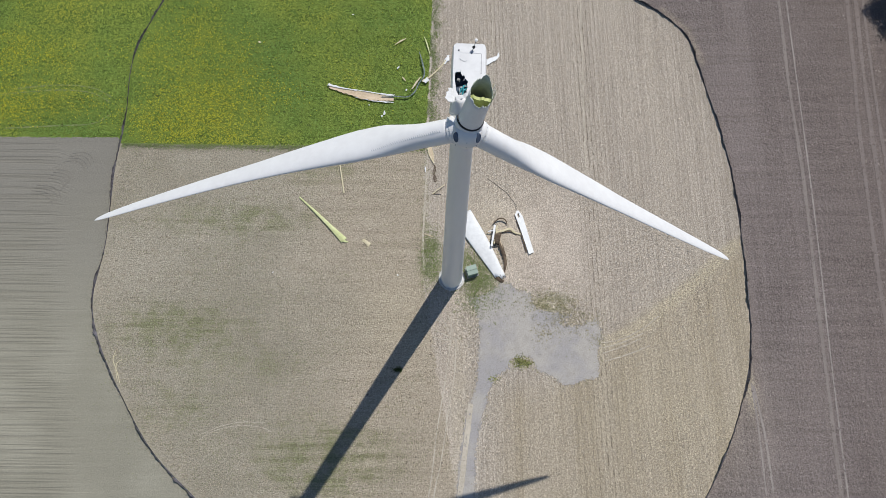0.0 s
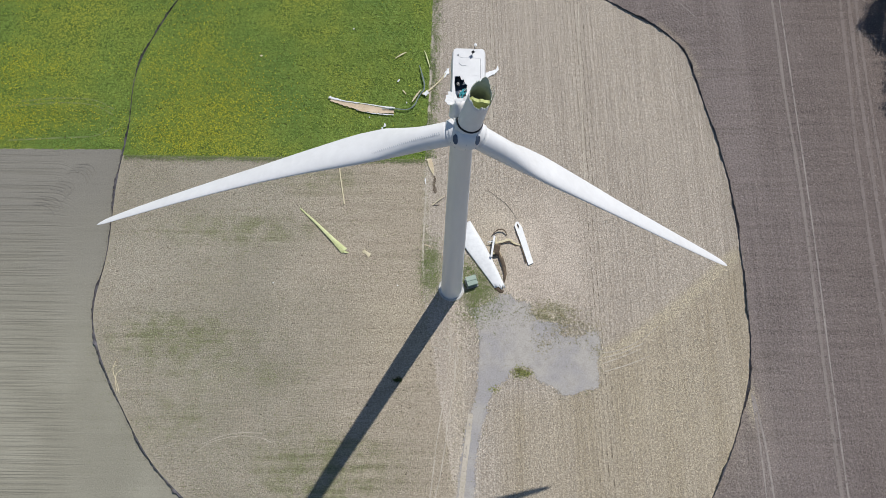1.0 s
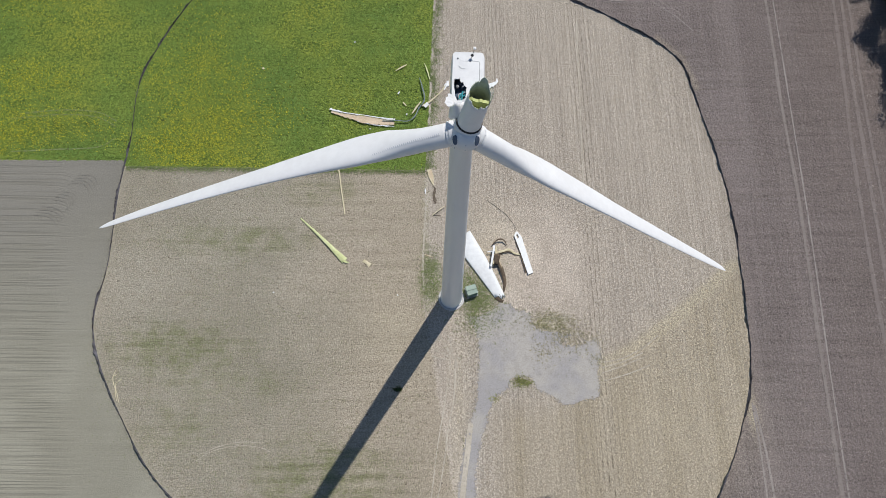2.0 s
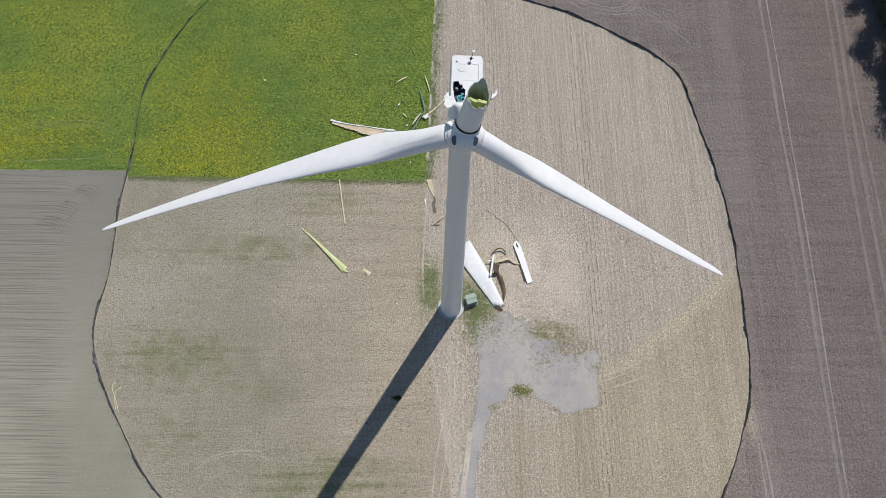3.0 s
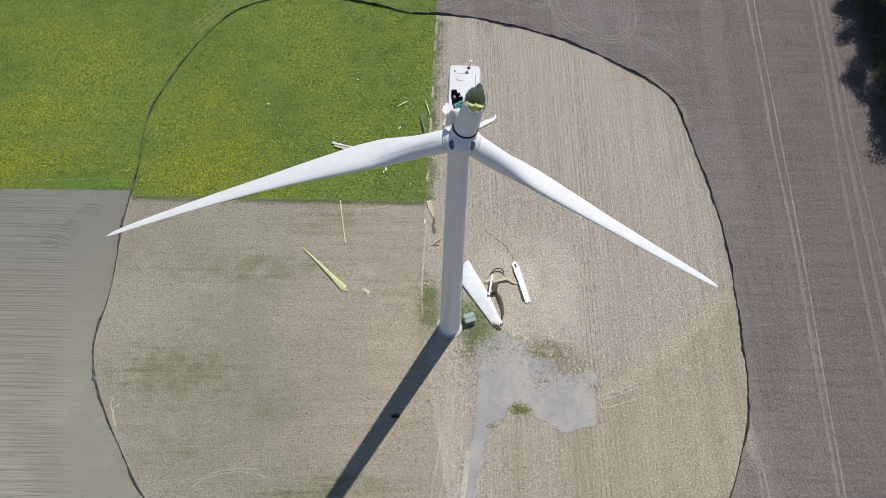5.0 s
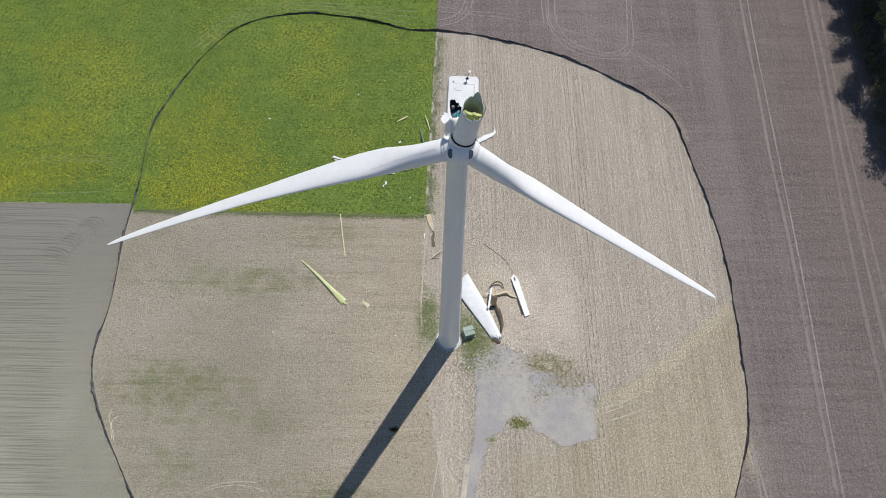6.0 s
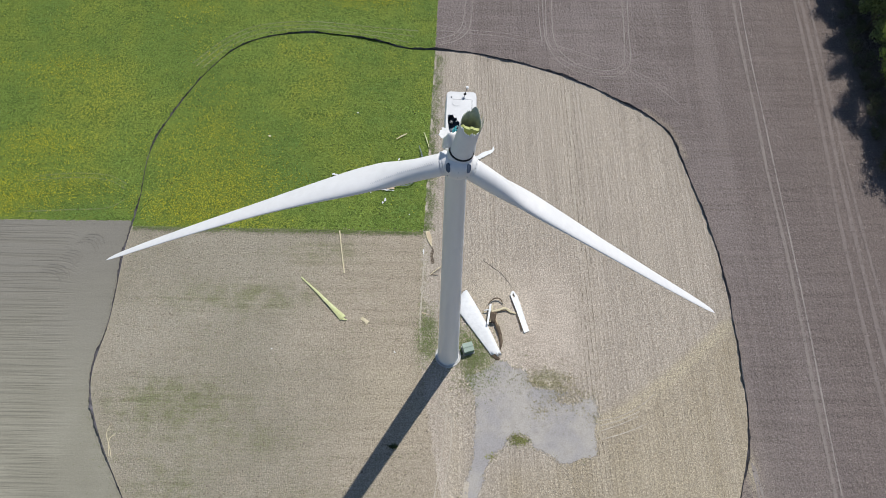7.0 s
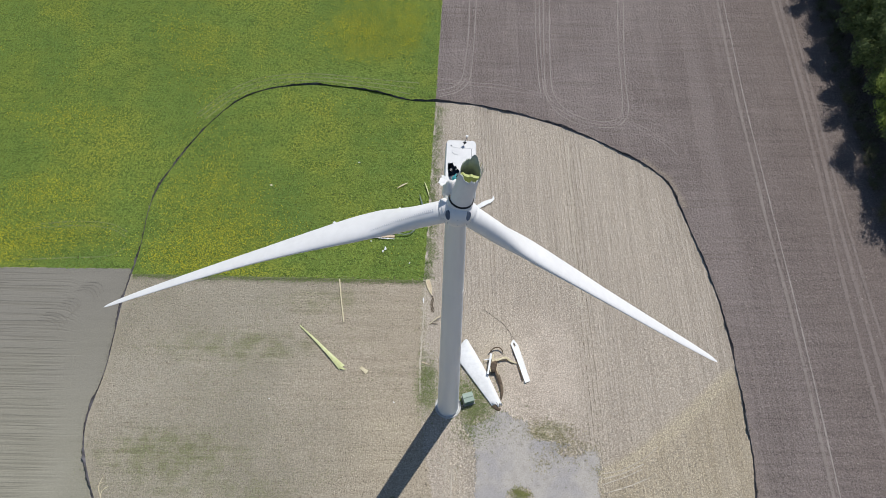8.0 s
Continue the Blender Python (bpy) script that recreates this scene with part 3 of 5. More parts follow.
# tower: three cans of rolled steel on a round footing
AXIS = Vector((0.21, 1.0, 0.0))
BASE_R, TOP_R, TOP_Z = 1.77, 1.02, 63.3
part("foundation", lathe([(2.2, -0.4), (2.2, 0.2), (2.12, 0.25), (1.98, 0.25), (1.98, 0.12), (0.5, 0.12)], 64, at=AXIS), PALE_RING, turbine, "round pale concrete footing with a raised rim")
part("base_flange", lathe([(1.86, 0.1), (1.86, 0.3), (1.82, 0.34), (1.7, 0.34)], 48, at=AXIS), TOWER_PAINT, turbine)
CANS = [0.3, 21.0, 42.0, TOP_Z]
for z0, z1 in zip(CANS[:-1], CANS[1:]):
    r0, r1 = (BASE_R + (TOP_R - BASE_R) * z / TOP_Z for z in (z0, z1))
    part("tower_section", lathe([(r0, z0), (r1, z1)], 96, False, AXIS), TOWER_PAINT, turbine, smooth=True)
    if z0 > 1:
        part("seam", lathe([(r0 - 0.05, z0 - 0.05), (r0 + 0.012, z0 - 0.04), (r0 + 0.012, z0 + 0.04), (r0 - 0.05, z0 + 0.05)], 64, at=AXIS), TOWER_PAINT, turbine)
part("tower_door", box(0.9, 0.12, 2.1, Matrix.Translation(AXIS) @ pose(0, 1.76, 1.9), 0.03), TOWER_PAINT, turbine)
part("yaw_collar", lathe([(1.02, TOP_Z - 0.4), (1.2, TOP_Z - 0.3), (1.2, TOP_Z + 0.1), (1.0, TOP_Z + 0.15)], 48, at=AXIS), GREY_STEEL, turbine)

# nacelle: a hollow shell with a torn roof
NAC = Matrix.Translation((0.38, 0.0, 0.0)) @ Matrix.Rotation(radians(-1.9), 4, "Z") @ Matrix.Translation((0, 0, 65.42)) @ Matrix.Rotation(radians(-2.0), 4, "X")


def plate(outline, hole, thick, m, axis="Z"):
    """A thin sheet with a hole torn through it."""
    bm = bmesh.new()
    edges = []
    for loop in (outline, hole):
        if not loop:
            continue
        vs = [bm.verts.new((x, y, 0)) for x, y in loop]
        edges += [bm.edges.new((vs[i], vs[(i + 1) % len(vs)])) for i in range(len(vs))]
    bmesh.ops.triangle_fill(bm, edges=edges, use_beauty=True)
    ext = bmesh.ops.extrude_face_region(bm, geom=bm.faces[:])
    bmesh.ops.translate(bm, verts=[v for v in ext["geom"] if isinstance(v, bmesh.types.BMVert)], vec=(0, 0, -thick))
    bmesh.ops.transform(bm, matrix=m, verts=bm.verts[:])
    return bm


def rounded(x0, x1, y0, y1, r, n=4):
    out = []
    for cx, cy, a0 in ((x1 - r, y1 - r, 0), (x0 + r, y1 - r, 90), (x0 + r, y0 + r, 180), (x1 - r, y0 + r, 270)):
        out += [(cx + r * math.cos(radians(a0 + 90 * k / n)), cy + r * math.sin(radians(a0 + 90 * k / n))) for k in range(n + 1)]
    return out


def ragged(loop, rough, seed, cuts=3):
    """A closed outline with torn, uneven edges."""
    rng = random.Random(seed)
    out = []
    for (ax, ay), (bx, by) in zip(loop, loop[1:] + loop[:1]):
        for k in range(cuts):
            t = k / cuts
            out.append((ax + (bx - ax) * t + rng.uniform(-rough, rough), ay + (by - ay) * t + rng.uniform(-rough, rough)))
    return out


W = 1.32
tear = [(-1.14, 1.16), (-0.98, 1.26), (-0.85, 1.2), (-0.71, 1.29), (-0.64, 1.05), (-0.56, 0.87), (-0.38, 0.93), (-0.34, 0.72), (-0.28, 0.57), (-0.08, 0.37), (-0.13, 0.1), (-0.1, -0.25), (-0.18, -0.5), (-0.12, -0.79),
        (-0.4, -1.1), (-0.62, -0.98), (-0.79, -1.06), (-1.03, -0.5), (-1.1, 0.1), (-1.16, 0.5)]
shell = part("nacelle_roof", plate(rounded(-W, W, -2.2, 4.0, 0.28), tear, 0.06, NAC), ROOF, turbine, "white nacelle roof torn open beside the rotor")
side_loop = rounded(-W, W, -2.2, 4.0, 0.28)


def nacelle_wall():
    bm = bmesh.new()
    levels = [(1.0, -0.02), (1.06, -0.16), (1.12, -1.0), (1.06, -1.6), (0.86, -1.9)]
    rings = [[bm.verts.new(NAC @ Vector((x * s, 0.9 + (y - 0.9) * (1 + 0.2 * max(-0.16, z)) if y < 0.9 else 0.9 + (y - 0.9) * (1 + 0.22 * z), z))) for x, y in side_loop] for s, z in levels]
    for a, b in zip(rings[:-1], rings[1:]):
        for k in range(len(a)):
            bm.faces.new((a[k], a[(k + 1) % len(a)], b[(k + 1) % len(a)], b[k]))
    bm.faces.new(rings[-1])
    return bm


part("nacelle_body", nacelle_wall(), WHITE, turbine, smooth=False)
part("nacelle_floor", box(2.2, 5.2, 0.1, NAC @ pose(0, 0.9, -0.95)), VOID, turbine, "dark floor inside the nacelle")
machine = part("gearbox", merge(box(0.8, 0.9, 0.6, NAC @ pose(-0.35, -0.2, -0.75, 0, 0, 8), 0.12), box(0.3, 0.3, 0.3, NAC @ pose(-0.85, 0.75, -0.5, 10, 20, 30), 0.06), box(0.5, 0.5, 0.5, NAC @ pose(-0.55, -0.6, -0.6, 20, 10, 30), 0.08)), GREY_STEEL, turbine)


def tube(points, r, n=8):
    """A round bar bent along points."""
    bm = bmesh.new()
    pts = [Vector(p) for p in points]
    rings = []
    for i, p in enumerate(pts):
        d = (pts[min(i + 1, len(pts) - 1)] - pts[max(i - 1, 0)]).normalized()
        a = d.orthogonal().normalized()
        b = d.cross(a)
        if rings:
            a = (last - d * last.dot(d)).normalized()
            b = d.cross(a)
        last = a
        rr = r[i] if isinstance(r, (list, tuple)) else r
        rings.append([bm.verts.new(p + (a * math.cos(2 * math.pi * k / n) + b * math.sin(2 * math.pi * k / n)) * rr) for k in range(n)])
    for u, v in zip(rings[:-1], rings[1:]):
        for k in range(n):
            bm.faces.new((u[k], u[(k + 1) % n], v[(k + 1) % n], v[k]))
    bm.faces.new(rings[0])
    bm.faces.new(rings[-1])
    return bm


for pts in ([(-0.75, -0.75, -0.5), (-0.6, -0.2, -0.25), (-0.25, 0.1, -0.25), (-0.15, 0.35, -0.5)], [(-0.7, -0.3, -0.35), (-0.3, -0.35, -0.22), (-0.15, -0.1, -0.3)],
            [(-0.55, -0.9, -0.4), (-0.42, -0.4, -0.2), (-0.42, 0.15, -0.3)]):
    part("hydraulic_pipe", tube([NAC @ Vector(p) for p in pts], 0.07), TEAL, turbine, "bright teal pipe inside the nacelle")
part("roof_hatch", plate(rounded(-0.75, 0.96, 1.34, 3.05, 0.1), None, 0.004, NAC @ pose(0, 0, 0.008)), ROOF, turbine)
part("hatch_seal", box(0.055, 1.9, 0.03, NAC @ pose(0.99, 2.05, 0.012)), GREY_STEEL, turbine, "dark rubber seal along the roof hatch")
part("hatch_seal", box(1.7, 0.018, 0.02, NAC @ pose(0.1, 3.07, 0.012)), FIN, turbine)
part("grab_handle", tube([NAC @ Vector((-0.42 + 0.36 * math.cos(a), 2.62 + 0.36 * math.sin(a), 0.05)) for a in np.linspace(3.3, 5.3, 9)], 0.016, 6), ROOF, turbine)
part("roof_fitting", lathe([(0.07, 0), (0.07, 0.06), (0.03, 0.08)], 10), GREY_STEEL, turbine).matrix_local = NAC @ pose(-0.9, 3.31, 0.0)
mast_foot = NAC @ Vector((0.15, 3.0, 0.0))
mast_top = NAC @ Vector((0.5, 3.72, 0.85))
mast_mid = mast_foot.lerp(mast_top, 0.5)
mast = part("weather_mast", merge(tube([mast_foot, mast_top], 0.026), tube([mast_mid + Vector((-0.2, 0.02, 0)), mast_mid + Vector((0.2, 0.04, 0))], 0.022)), GREY_STEEL, turbine, "leaning grey weather mast on the nacelle roof")
part("anemometer", box(0.22, 0.22, 0.16, Matrix.Translation(mast_mid) @ pose(0, 0, 0, 0, 0, 40), 0.04), BLACK, mast)
part("beacon", lathe([(0.02, 0), (0.13, 0.02), (0.14, 0.1), (0.06, 0.15)], 12), WHITE, mast).matrix_local = Matrix.Translation(mast_top)

# hub: a cast nose with three blade collars
ROT = Matrix((SIDE, UP, FWD)).transposed().to_4x4()
hub_m = Matrix.Translation(HUB) @ ROT
bm = lathe([(0.95, -1.5), (1.2, -1.25), (1.28, -0.5), (1.28, 0.4), (1.2, 0.9), (1.0, 1.3), (0.68, 1.54), (0.3, 1.65), (0.05, 1.67)], 48)
bmesh.ops.transform(bm, matrix=hub_m, verts=bm.verts[:])
hub = part("hub", bm, WHITE, turbine, smooth=True)
ANGLES = (79.0, 199.0, 319.0)
for a in ANGLES:
    d = spoke(a)
    m = Matrix.Translation(HUB) @ d.to_track_quat("Z", "Y").to_matrix().to_4x4()
    bm = lathe([(1.14, 0.3), (1.14, 1.12), (1.1, 1.22), (0.9, 1.22)], 48)
    bmesh.ops.transform(bm, matrix=m, verts=bm.verts[:])
    part("blade_collar", bm, WHITE, turbine, smooth=False)
    bm = lathe([(0.98, 1.2), (1.09, 1.2), (1.09, 1.4), (0.98, 1.4)], 48)
    bmesh.ops.transform(bm, matrix=m, verts=bm.verts[:])
    if a == ANGLES[0]:
        part("bearing_seal", bm, BLACK, turbine, "black blade bearing seal")
    else:
        part("bearing_seal", bm, WHITE, turbine)
    for k in range(18):
        q = m @ Matrix.Rotation(2 * math.pi * k / 18, 4, "Z") @ Matrix.Translation((1.1, 0, 1.24))
        part("bolt", box(0.035, 0.035, 0.05, q), FIN, hub)
# ports are dark discs laid on the hub, not cut openings
for a in (149.0, 27.0):
    n = (spoke(a) * 0.72 + FWD * 0.7).normalized()
    tall = UP * 0.8 - FWD * 0.6
    tall = (tall - n * tall.dot(n)).normalized()
    m = Matrix.Translation(HUB + spoke(a) * 1.0 + FWD * 1.22) @ Matrix((tall.cross(n), tall, n)).transposed().to_4x4()
    bm = lathe([(0.42, -0.15), (0.42, 0.05), (0.37, 0.08), (0.33, 0.065), (0.02, 0.075)], 24)
    bmesh.ops.transform(bm, matrix=m @ Matrix.Diagonal((0.58, 1.0, 1, 1)), verts=bm.verts[:])
    part("hub_port", bm, VOID, hub, "dark oval access port")
for a, rr, ff in ((90, 0.35, 1.62), (200, 0.95, 1.42), (330, 0.9, 1.42), (265, 0.3, 1.64)):
    part("lifting_eye", box(0.07, 0.07, 0.1, Matrix.Translation(HUB + spoke(a) * rr + FWD * ff)), FIN, hub)


def chord_at(r):
    pts = [(1.2, 2.0), (3.0, 2.02), (4.5, 2.58), (7.0, 2.94), (10, 3.03), (14, 2.53), (20, 1.86), (28, 1.35), (34, 0.96), (36.9, 0.66), (37.85, 0.36), (38.25, 0.06)]
    return float(np.interp(r, [p[0] for p in pts], [p[1] for p in pts]))


def blade_section(r, n=28):
    """Places round one cut through a blade: along the chord (leading edge negative) and across it."""
    c = chord_at(r)
    k = float(np.clip((r - 2.2) / 5.5, 0, 1))
    k = k * k * (3 - 2 * k)
    thick = c * float(np.interp(r, [2, 8, 16, 30, 38], [1.0, 0.34, 0.21, 0.16, 0.14]))
    out = []
    for i in range(n):
        a = 2 * math.pi * i / n
        cx, cy = 1.0 * math.cos(a), 1.0 * math.sin(a)
        u = 0.5 * (1 + math.cos(a))
        t = 5 * (0.2969 * math.sqrt(u) - 0.126 * u - 0.3516 * u * u + 0.2843 * u ** 3 - 0.1036 * u ** 4)
        fx = (u - float(np.interp(r, [5, 16], [0.393, 0.341]))) * c
        fy = t * thick * (0.88 if math.sin(a) >= 0 else -0.88)
        out.append(((1 - k) * cx + k * fx, (1 - k) * cy + k * fy))
    return out


TWIST, CONE = 17.7, 0.0227


def blade_frame(angle, r):
    d = spoke(angle)
    t = (-FWD).cross(d)
    pitch, bend, lag = (-9.3, 0.0019, -0.0024) if angle < 270 else (-3.7, 0.00075, -0.0022)
    th = radians(pitch + TWIST * float(np.clip(1 - r / 30, 0, 1)) ** 1.5)
    c = -FWD * math.cos(th) + t * math.sin(th)
    n = d.cross(c)
    if n.dot(t) < 0:
        n = -n
    o = HUB + d * r + FWD * (CONE * r + bend * r * r * 0.5) + t * lag * r * r * 0.5
    if angle > 270:
        o = o + Vector((0.38, 0.26, -0.89)) * (1.6 * (r / 38.25) ** 2)
    return o, c, n


RADII = [1.22, 1.7, 2.2, 3.0, 3.8, 4.6, 5.4, 6.2, 7.0, 7.8, 8.6, 9.6, 11, 13, 15, 17, 19.5, 22, 25, 28, 31, 33.5, 35.3, 36.5, 37.2, 37.7, 38.0, 38.25]


def blade(angle):
    bm = bmesh.new()
    rings = []
    for r in RADII:
        o, c, n = blade_frame(angle, r)
        rings.append([bm.verts.new(o + c * x + n * y) for x, y in blade_section(r)])
    for a, b in zip(rings[:-1], rings[1:]):
        for k in range(len(a)):
            bm.faces.new((a[k], a[(k + 1) % len(a)], b[(k + 1) % len(a)], b[k]))
    bm.faces.new(rings[0])
    bm.faces.new(rings[-1])
    return part("blade", bm, WHITE, turbine, "long white tapering rotor blade", smooth=True)


left, right = blade(ANGLES[1]), blade(ANGLES[2])


def fins(angle, owner):
    """The row of small flow fins near the blade root."""
    for i in range(34):
        r = 2.0 + i * 0.185
        o, c, n = blade_frame(angle, r)
        sec = blade_section(r)
        top = sorted(p for p in sec if p[1] > 0)
        x = -0.2 - 0.05 * r
        y = float(np.interp(x, [q[0] for q in top], [q[1] for q in top]))
        p = o + c * x + n * y
        m = Matrix((spoke(angle).cross(n), spoke(angle), n)).transposed().to_4x4()
        bm = box(0.26 - 0.004 * i, 0.025, 0.06, Matrix.Translation(p) @ m @ Matrix.Rotation(radians(14), 4, "Z"))
        part("flow_fin", bm, FIN, owner)


fins(ANGLES[1], left)


def broken_stub():
    """The stump of the snapped blade: an open tube with a ragged end, a web across it and a torn deck before the web."""
    rng = random.Random(5)
    d = spoke(ANGLES[0])
    bm = bmesh.new()
    n, steps = 64, 8
    ends = []
    for k in range(n):
        a = 2 * math.pi * k / n
        back = a if a < math.pi else a - 2 * math.pi
        ends.append(5.02 + 0.26 * math.cos(a) + 0.4 * math.exp(-((back - 0.25) / 0.5) ** 2) + 0.13 * rng.uniform(-1, 1) + 0.1 * math.sin(5 * a) + 0.08 * math.sin(11 * a + 1))

    def at(r, a, inset=1.0):
        o, c, nn = blade_frame(ANGLES[0], r)
        return o + c * math.cos(a) * (1 + 0.035 * (r - 1.2)) * inset + nn * math.sin(a) * (1 - 0.036 * (r - 1.2)) * inset

    outer, inner = [], []
    for s in range(steps + 1):
        radii = [1.22 + (ends[k] - 1.22) * s / steps for k in range(n)]
        outer.append([bm.verts.new(at(radii[k], 2 * math.pi * k / n)) for k in range(n)])
        inner.append([bm.verts.new(at(radii[k], 2 * math.pi * k / n, 0.95)) for k in range(n)])
    for s in range(steps):
        for k in range(n):
            j = (k + 1) % n
            bm.faces.new((outer[s][k], outer[s][j], outer[s + 1][j], outer[s + 1][k]))
            f = bm.faces.new((inner[s][j], inner[s][k], inner[s + 1][k], inner[s + 1][j]))
            f.material_index = 1
    for k in range(n):
        j = (k + 1) % n
        f = bm.faces.new((outer[-1][k], outer[-1][j], inner[-1][j], inner[-1][k]))
        f.material_index = 1
    ob = part("broken_blade", bm, WHITE, turbine, "snapped blade stump with a ragged open end", smooth=True)
    ob.data.materials.append(INNER)

    # torn deck of raw laminate in the front half of the tube
    bm = bmesh.new()
    loops = []
    for drop in (0.0, 0.14):
        rim = [bm.verts.new(at(4.05 - drop + 0.1 * math.sin(3 * a) + rng.uniform(-0.05, 0.05), a, 0.94)) for a in np.linspace(1.45, 2 * math.pi - 1.45, 22)]
        loops.append(rim)
    bm.faces.new(loops[0])
    bm.faces.new(loops[1][::-1])
    for k in range(22):
        bm.faces.new((loops[0][k], loops[0][(k + 1) % 22], loops[1][(k + 1) % 22], loops[1][k]))
    part("torn_deck", bm, RAW_GLASS, ob, "yellow-green raw fibreglass deck")
    # web across the tube, with a broken upper edge
    bm = bmesh.new()
    cols = []
    for i in range(12):
        u = -0.9 + 1.8 * i / 11
        top = 4.72 + 0.07 * math.sin(i * 1.3) + rng.uniform(-0.05, 0.05)
        col = []
        for r, depth in ((3.4, 0.02), (top, 0.0), (top - 0.03, 0.3), (3.4, 0.28)):
            o, c, nn = blade_frame(ANGLES[0], r)
            col.append(bm.verts.new(o + nn * u * (1 - 0.036 * (r - 1.2)) * 0.95 + c * (depth - 0.42 + 0.04 * math.sin(i * 0.9))))
        cols.append(col)
    for a, b in zip(cols[:-1], cols[1:]):
        for k in range(4):
            bm.faces.new((a[k], a[(k + 1) % 4], b[(k + 1) % 4], b[k]))
    bm.faces.new(cols[0])
    bm.faces.new(cols[-1])
    part("web", bm, LIME_WEB, ob, "bright yellow-green fibreglass web inside the stump")
    for k in range(9):
        u = -0.6 + 0.15 * k
        pts = []
        for s in range(4):
            r = 5.35 - s * (0.35 + 0.05 * (k % 5)) + rng.uniform(-0.1, 0.1)
            o, c, nn = blade_frame(ANGLES[0], r)
            side = SIDE * math.sqrt(max(0.0, 1 - u * u)) * (0.93 + 0.06 * rng.random()) + c * u * 1.03
            pts.append(o + side)
        part("loose_fibre", tube(pts, 0.018, 5), PALE_FIBRE if k % 4 else RAW_GLASS, ob)
    return ob


broken_stub()


def torn_sheet(points, wild, seed, thick=0.04, rows=5, curl=0.18):
    """A ragged piece of shell, curled between its two long edges."""
    rng = random.Random(seed)
    bm = bmesh.new()
    grid = []
    for (a, b) in points:
        a, b = Vector(a), Vector(b)
        a, b = a + Vector((rng.uniform(-1, 1), rng.uniform(-1, 1), 0)) * wild, b + Vector((rng.uniform(-1, 1), rng.uniform(-1, 1), 0)) * wild
        grid.append([bm.verts.new(a.lerp(b, k / (rows - 1)) + Vector((0, 0, curl * (a - b).length * math.sin(math.pi * k / (rows - 1))))) for k in range(rows)])
    for u, v in zip(grid[:-1], grid[1:]):
        for k in range(rows - 1):
            bm.faces.new((u[k], u[k + 1], v[k + 1], v[k]))
    bm.normal_update()
    bmesh.ops.solidify(bm, geom=bm.faces[:], thickness=thick)
    return bm




def nac_rows(rows):
    """Rows of a torn sheet given in the nacelle's own axes."""
    return [tuple(tuple(NAC @ Vector(q)) for q in row) for row in rows]


part("torn_flap", torn_sheet(nac_rows([((-1.3, -0.4, 0.05), (-1.5, -0.35, 0.1)), ((-1.3, -0.6, 0.1), (-1.62, -0.55, 0.3)), ((-1.28, -0.8, 0.1), (-1.66, -0.8, 0.35)), ((-1.26, -1.0, 0.15), (-1.84, -0.97, 0.5)), ((-1.24, -1.15, 0.15), (-1.78, -1.18, 0.5)),
                                       ((-1.2, -1.3, 0.2), (-1.85, -1.35, 0.55)), ((-1.15, -1.45, 0.2), (-1.95, -1.6, 0.6)), ((-1.1, -1.6, 0.2), (-1.8, -1.74, 0.6)), ((-1.05, -1.75, 0.25), (-1.66, -1.92, 0.55)), ((-1.0, -1.85, 0.25), (-1.4, -1.9, 0.4))]), 0.05, 3, 0.03, 5, 0.06), ROOF, turbine, "white shell flap torn up from the nacelle")
part("torn_flap", torn_sheet(nac_rows([((-1.0, -1.0, 0.03), (-0.95, -1.7, 0.25)), ((-0.75, -0.95, 0.05), (-0.65, -1.5, 0.3)), ((-0.5, -0.92, 0.08), (-0.35, -1.6, 0.4)), ((-0.25, -0.78, 0.1), (-0.1, -1.35, 0.45)), ((0.0, -0.6, 0.1), (0.2, -1.2, 0.5)),
                                       ((0.3, -0.3, 0.1), (0.5, -0.75, 0.5)), ((0.55, 0.0, 0.1), (0.75, -0.35, 0.45)), ((0.75, 0.25, 0.08), (0.95, 0.0, 0.3))]), 0.09, 4, 0.03, 5, 0.1), ROOF, turbine, "crumpled white shell at the front of the nacelle")
part("spinner_shell", torn_sheet([((-1.2, -3.0, 66.2), (-1.05, -2.3, 66.7)), ((-1.08, -3.25, 66.5), (-0.95, -2.5, 67.3)), ((-0.95, -3.4, 66.7), (-0.78, -2.75, 67.9)), ((-0.78, -3.5, 66.85), (-0.62, -2.9, 68.25)), ((-0.6, -3.58, 66.95), (-0.48, -2.95, 68.3)),
                                  ((-0.4, -3.6, 67.0), (-0.3, -2.9, 68.1)), ((-0.2, -3.55, 67.0), (-0.12, -2.75, 68.2)), ((0.0, -3.4, 66.95), (0.05, -2.6, 67.8)), ((0.2, -3.1, 66.9), (0.25, -2.4, 67.6))], 0.06, 8, 0.04, 5, 0.08), WHITE, turbine, "white spinner shell torn up behind the stump", smooth=True)
for k, (fx, fy, fa) in enumerate(((-0.3, 0.5, 40), (-0.12, -0.1, 75), (-0.5, 0.95, 20), (-0.9, 1.2, 100))):
    a = radians(fa)
    part("torn_edge", torn_sheet(nac_rows([((fx, fy, -0.02), (fx + 0.22 * math.cos(a + 1.4), fy + 0.22 * math.sin(a + 1.4), -0.02)), ((fx - 0.25 * math.sin(a), fy - 0.05, -0.12), (fx - 0.12 * math.sin(a), fy + 0.12, -0.15))]), 0.05, 50 + k, 0.02, 3), ROOF, shell)



# ---- silt fence ----
# lavender-grey patches put the fabric's sheen into its colour
FABRIC = speckled("black_fence_fabric", (0.026, 0.023, 0.025), (0.15, 0.14, 0.155), 1.6, 0.6, 0.5, relief=0.3, spec=0.25)
STAKE = speckled("weathered_wood", (0.2, 0.16, 0.12), (0.34, 0.28, 0.2), 6.0, 0.9, 0.5, relief=0.3)


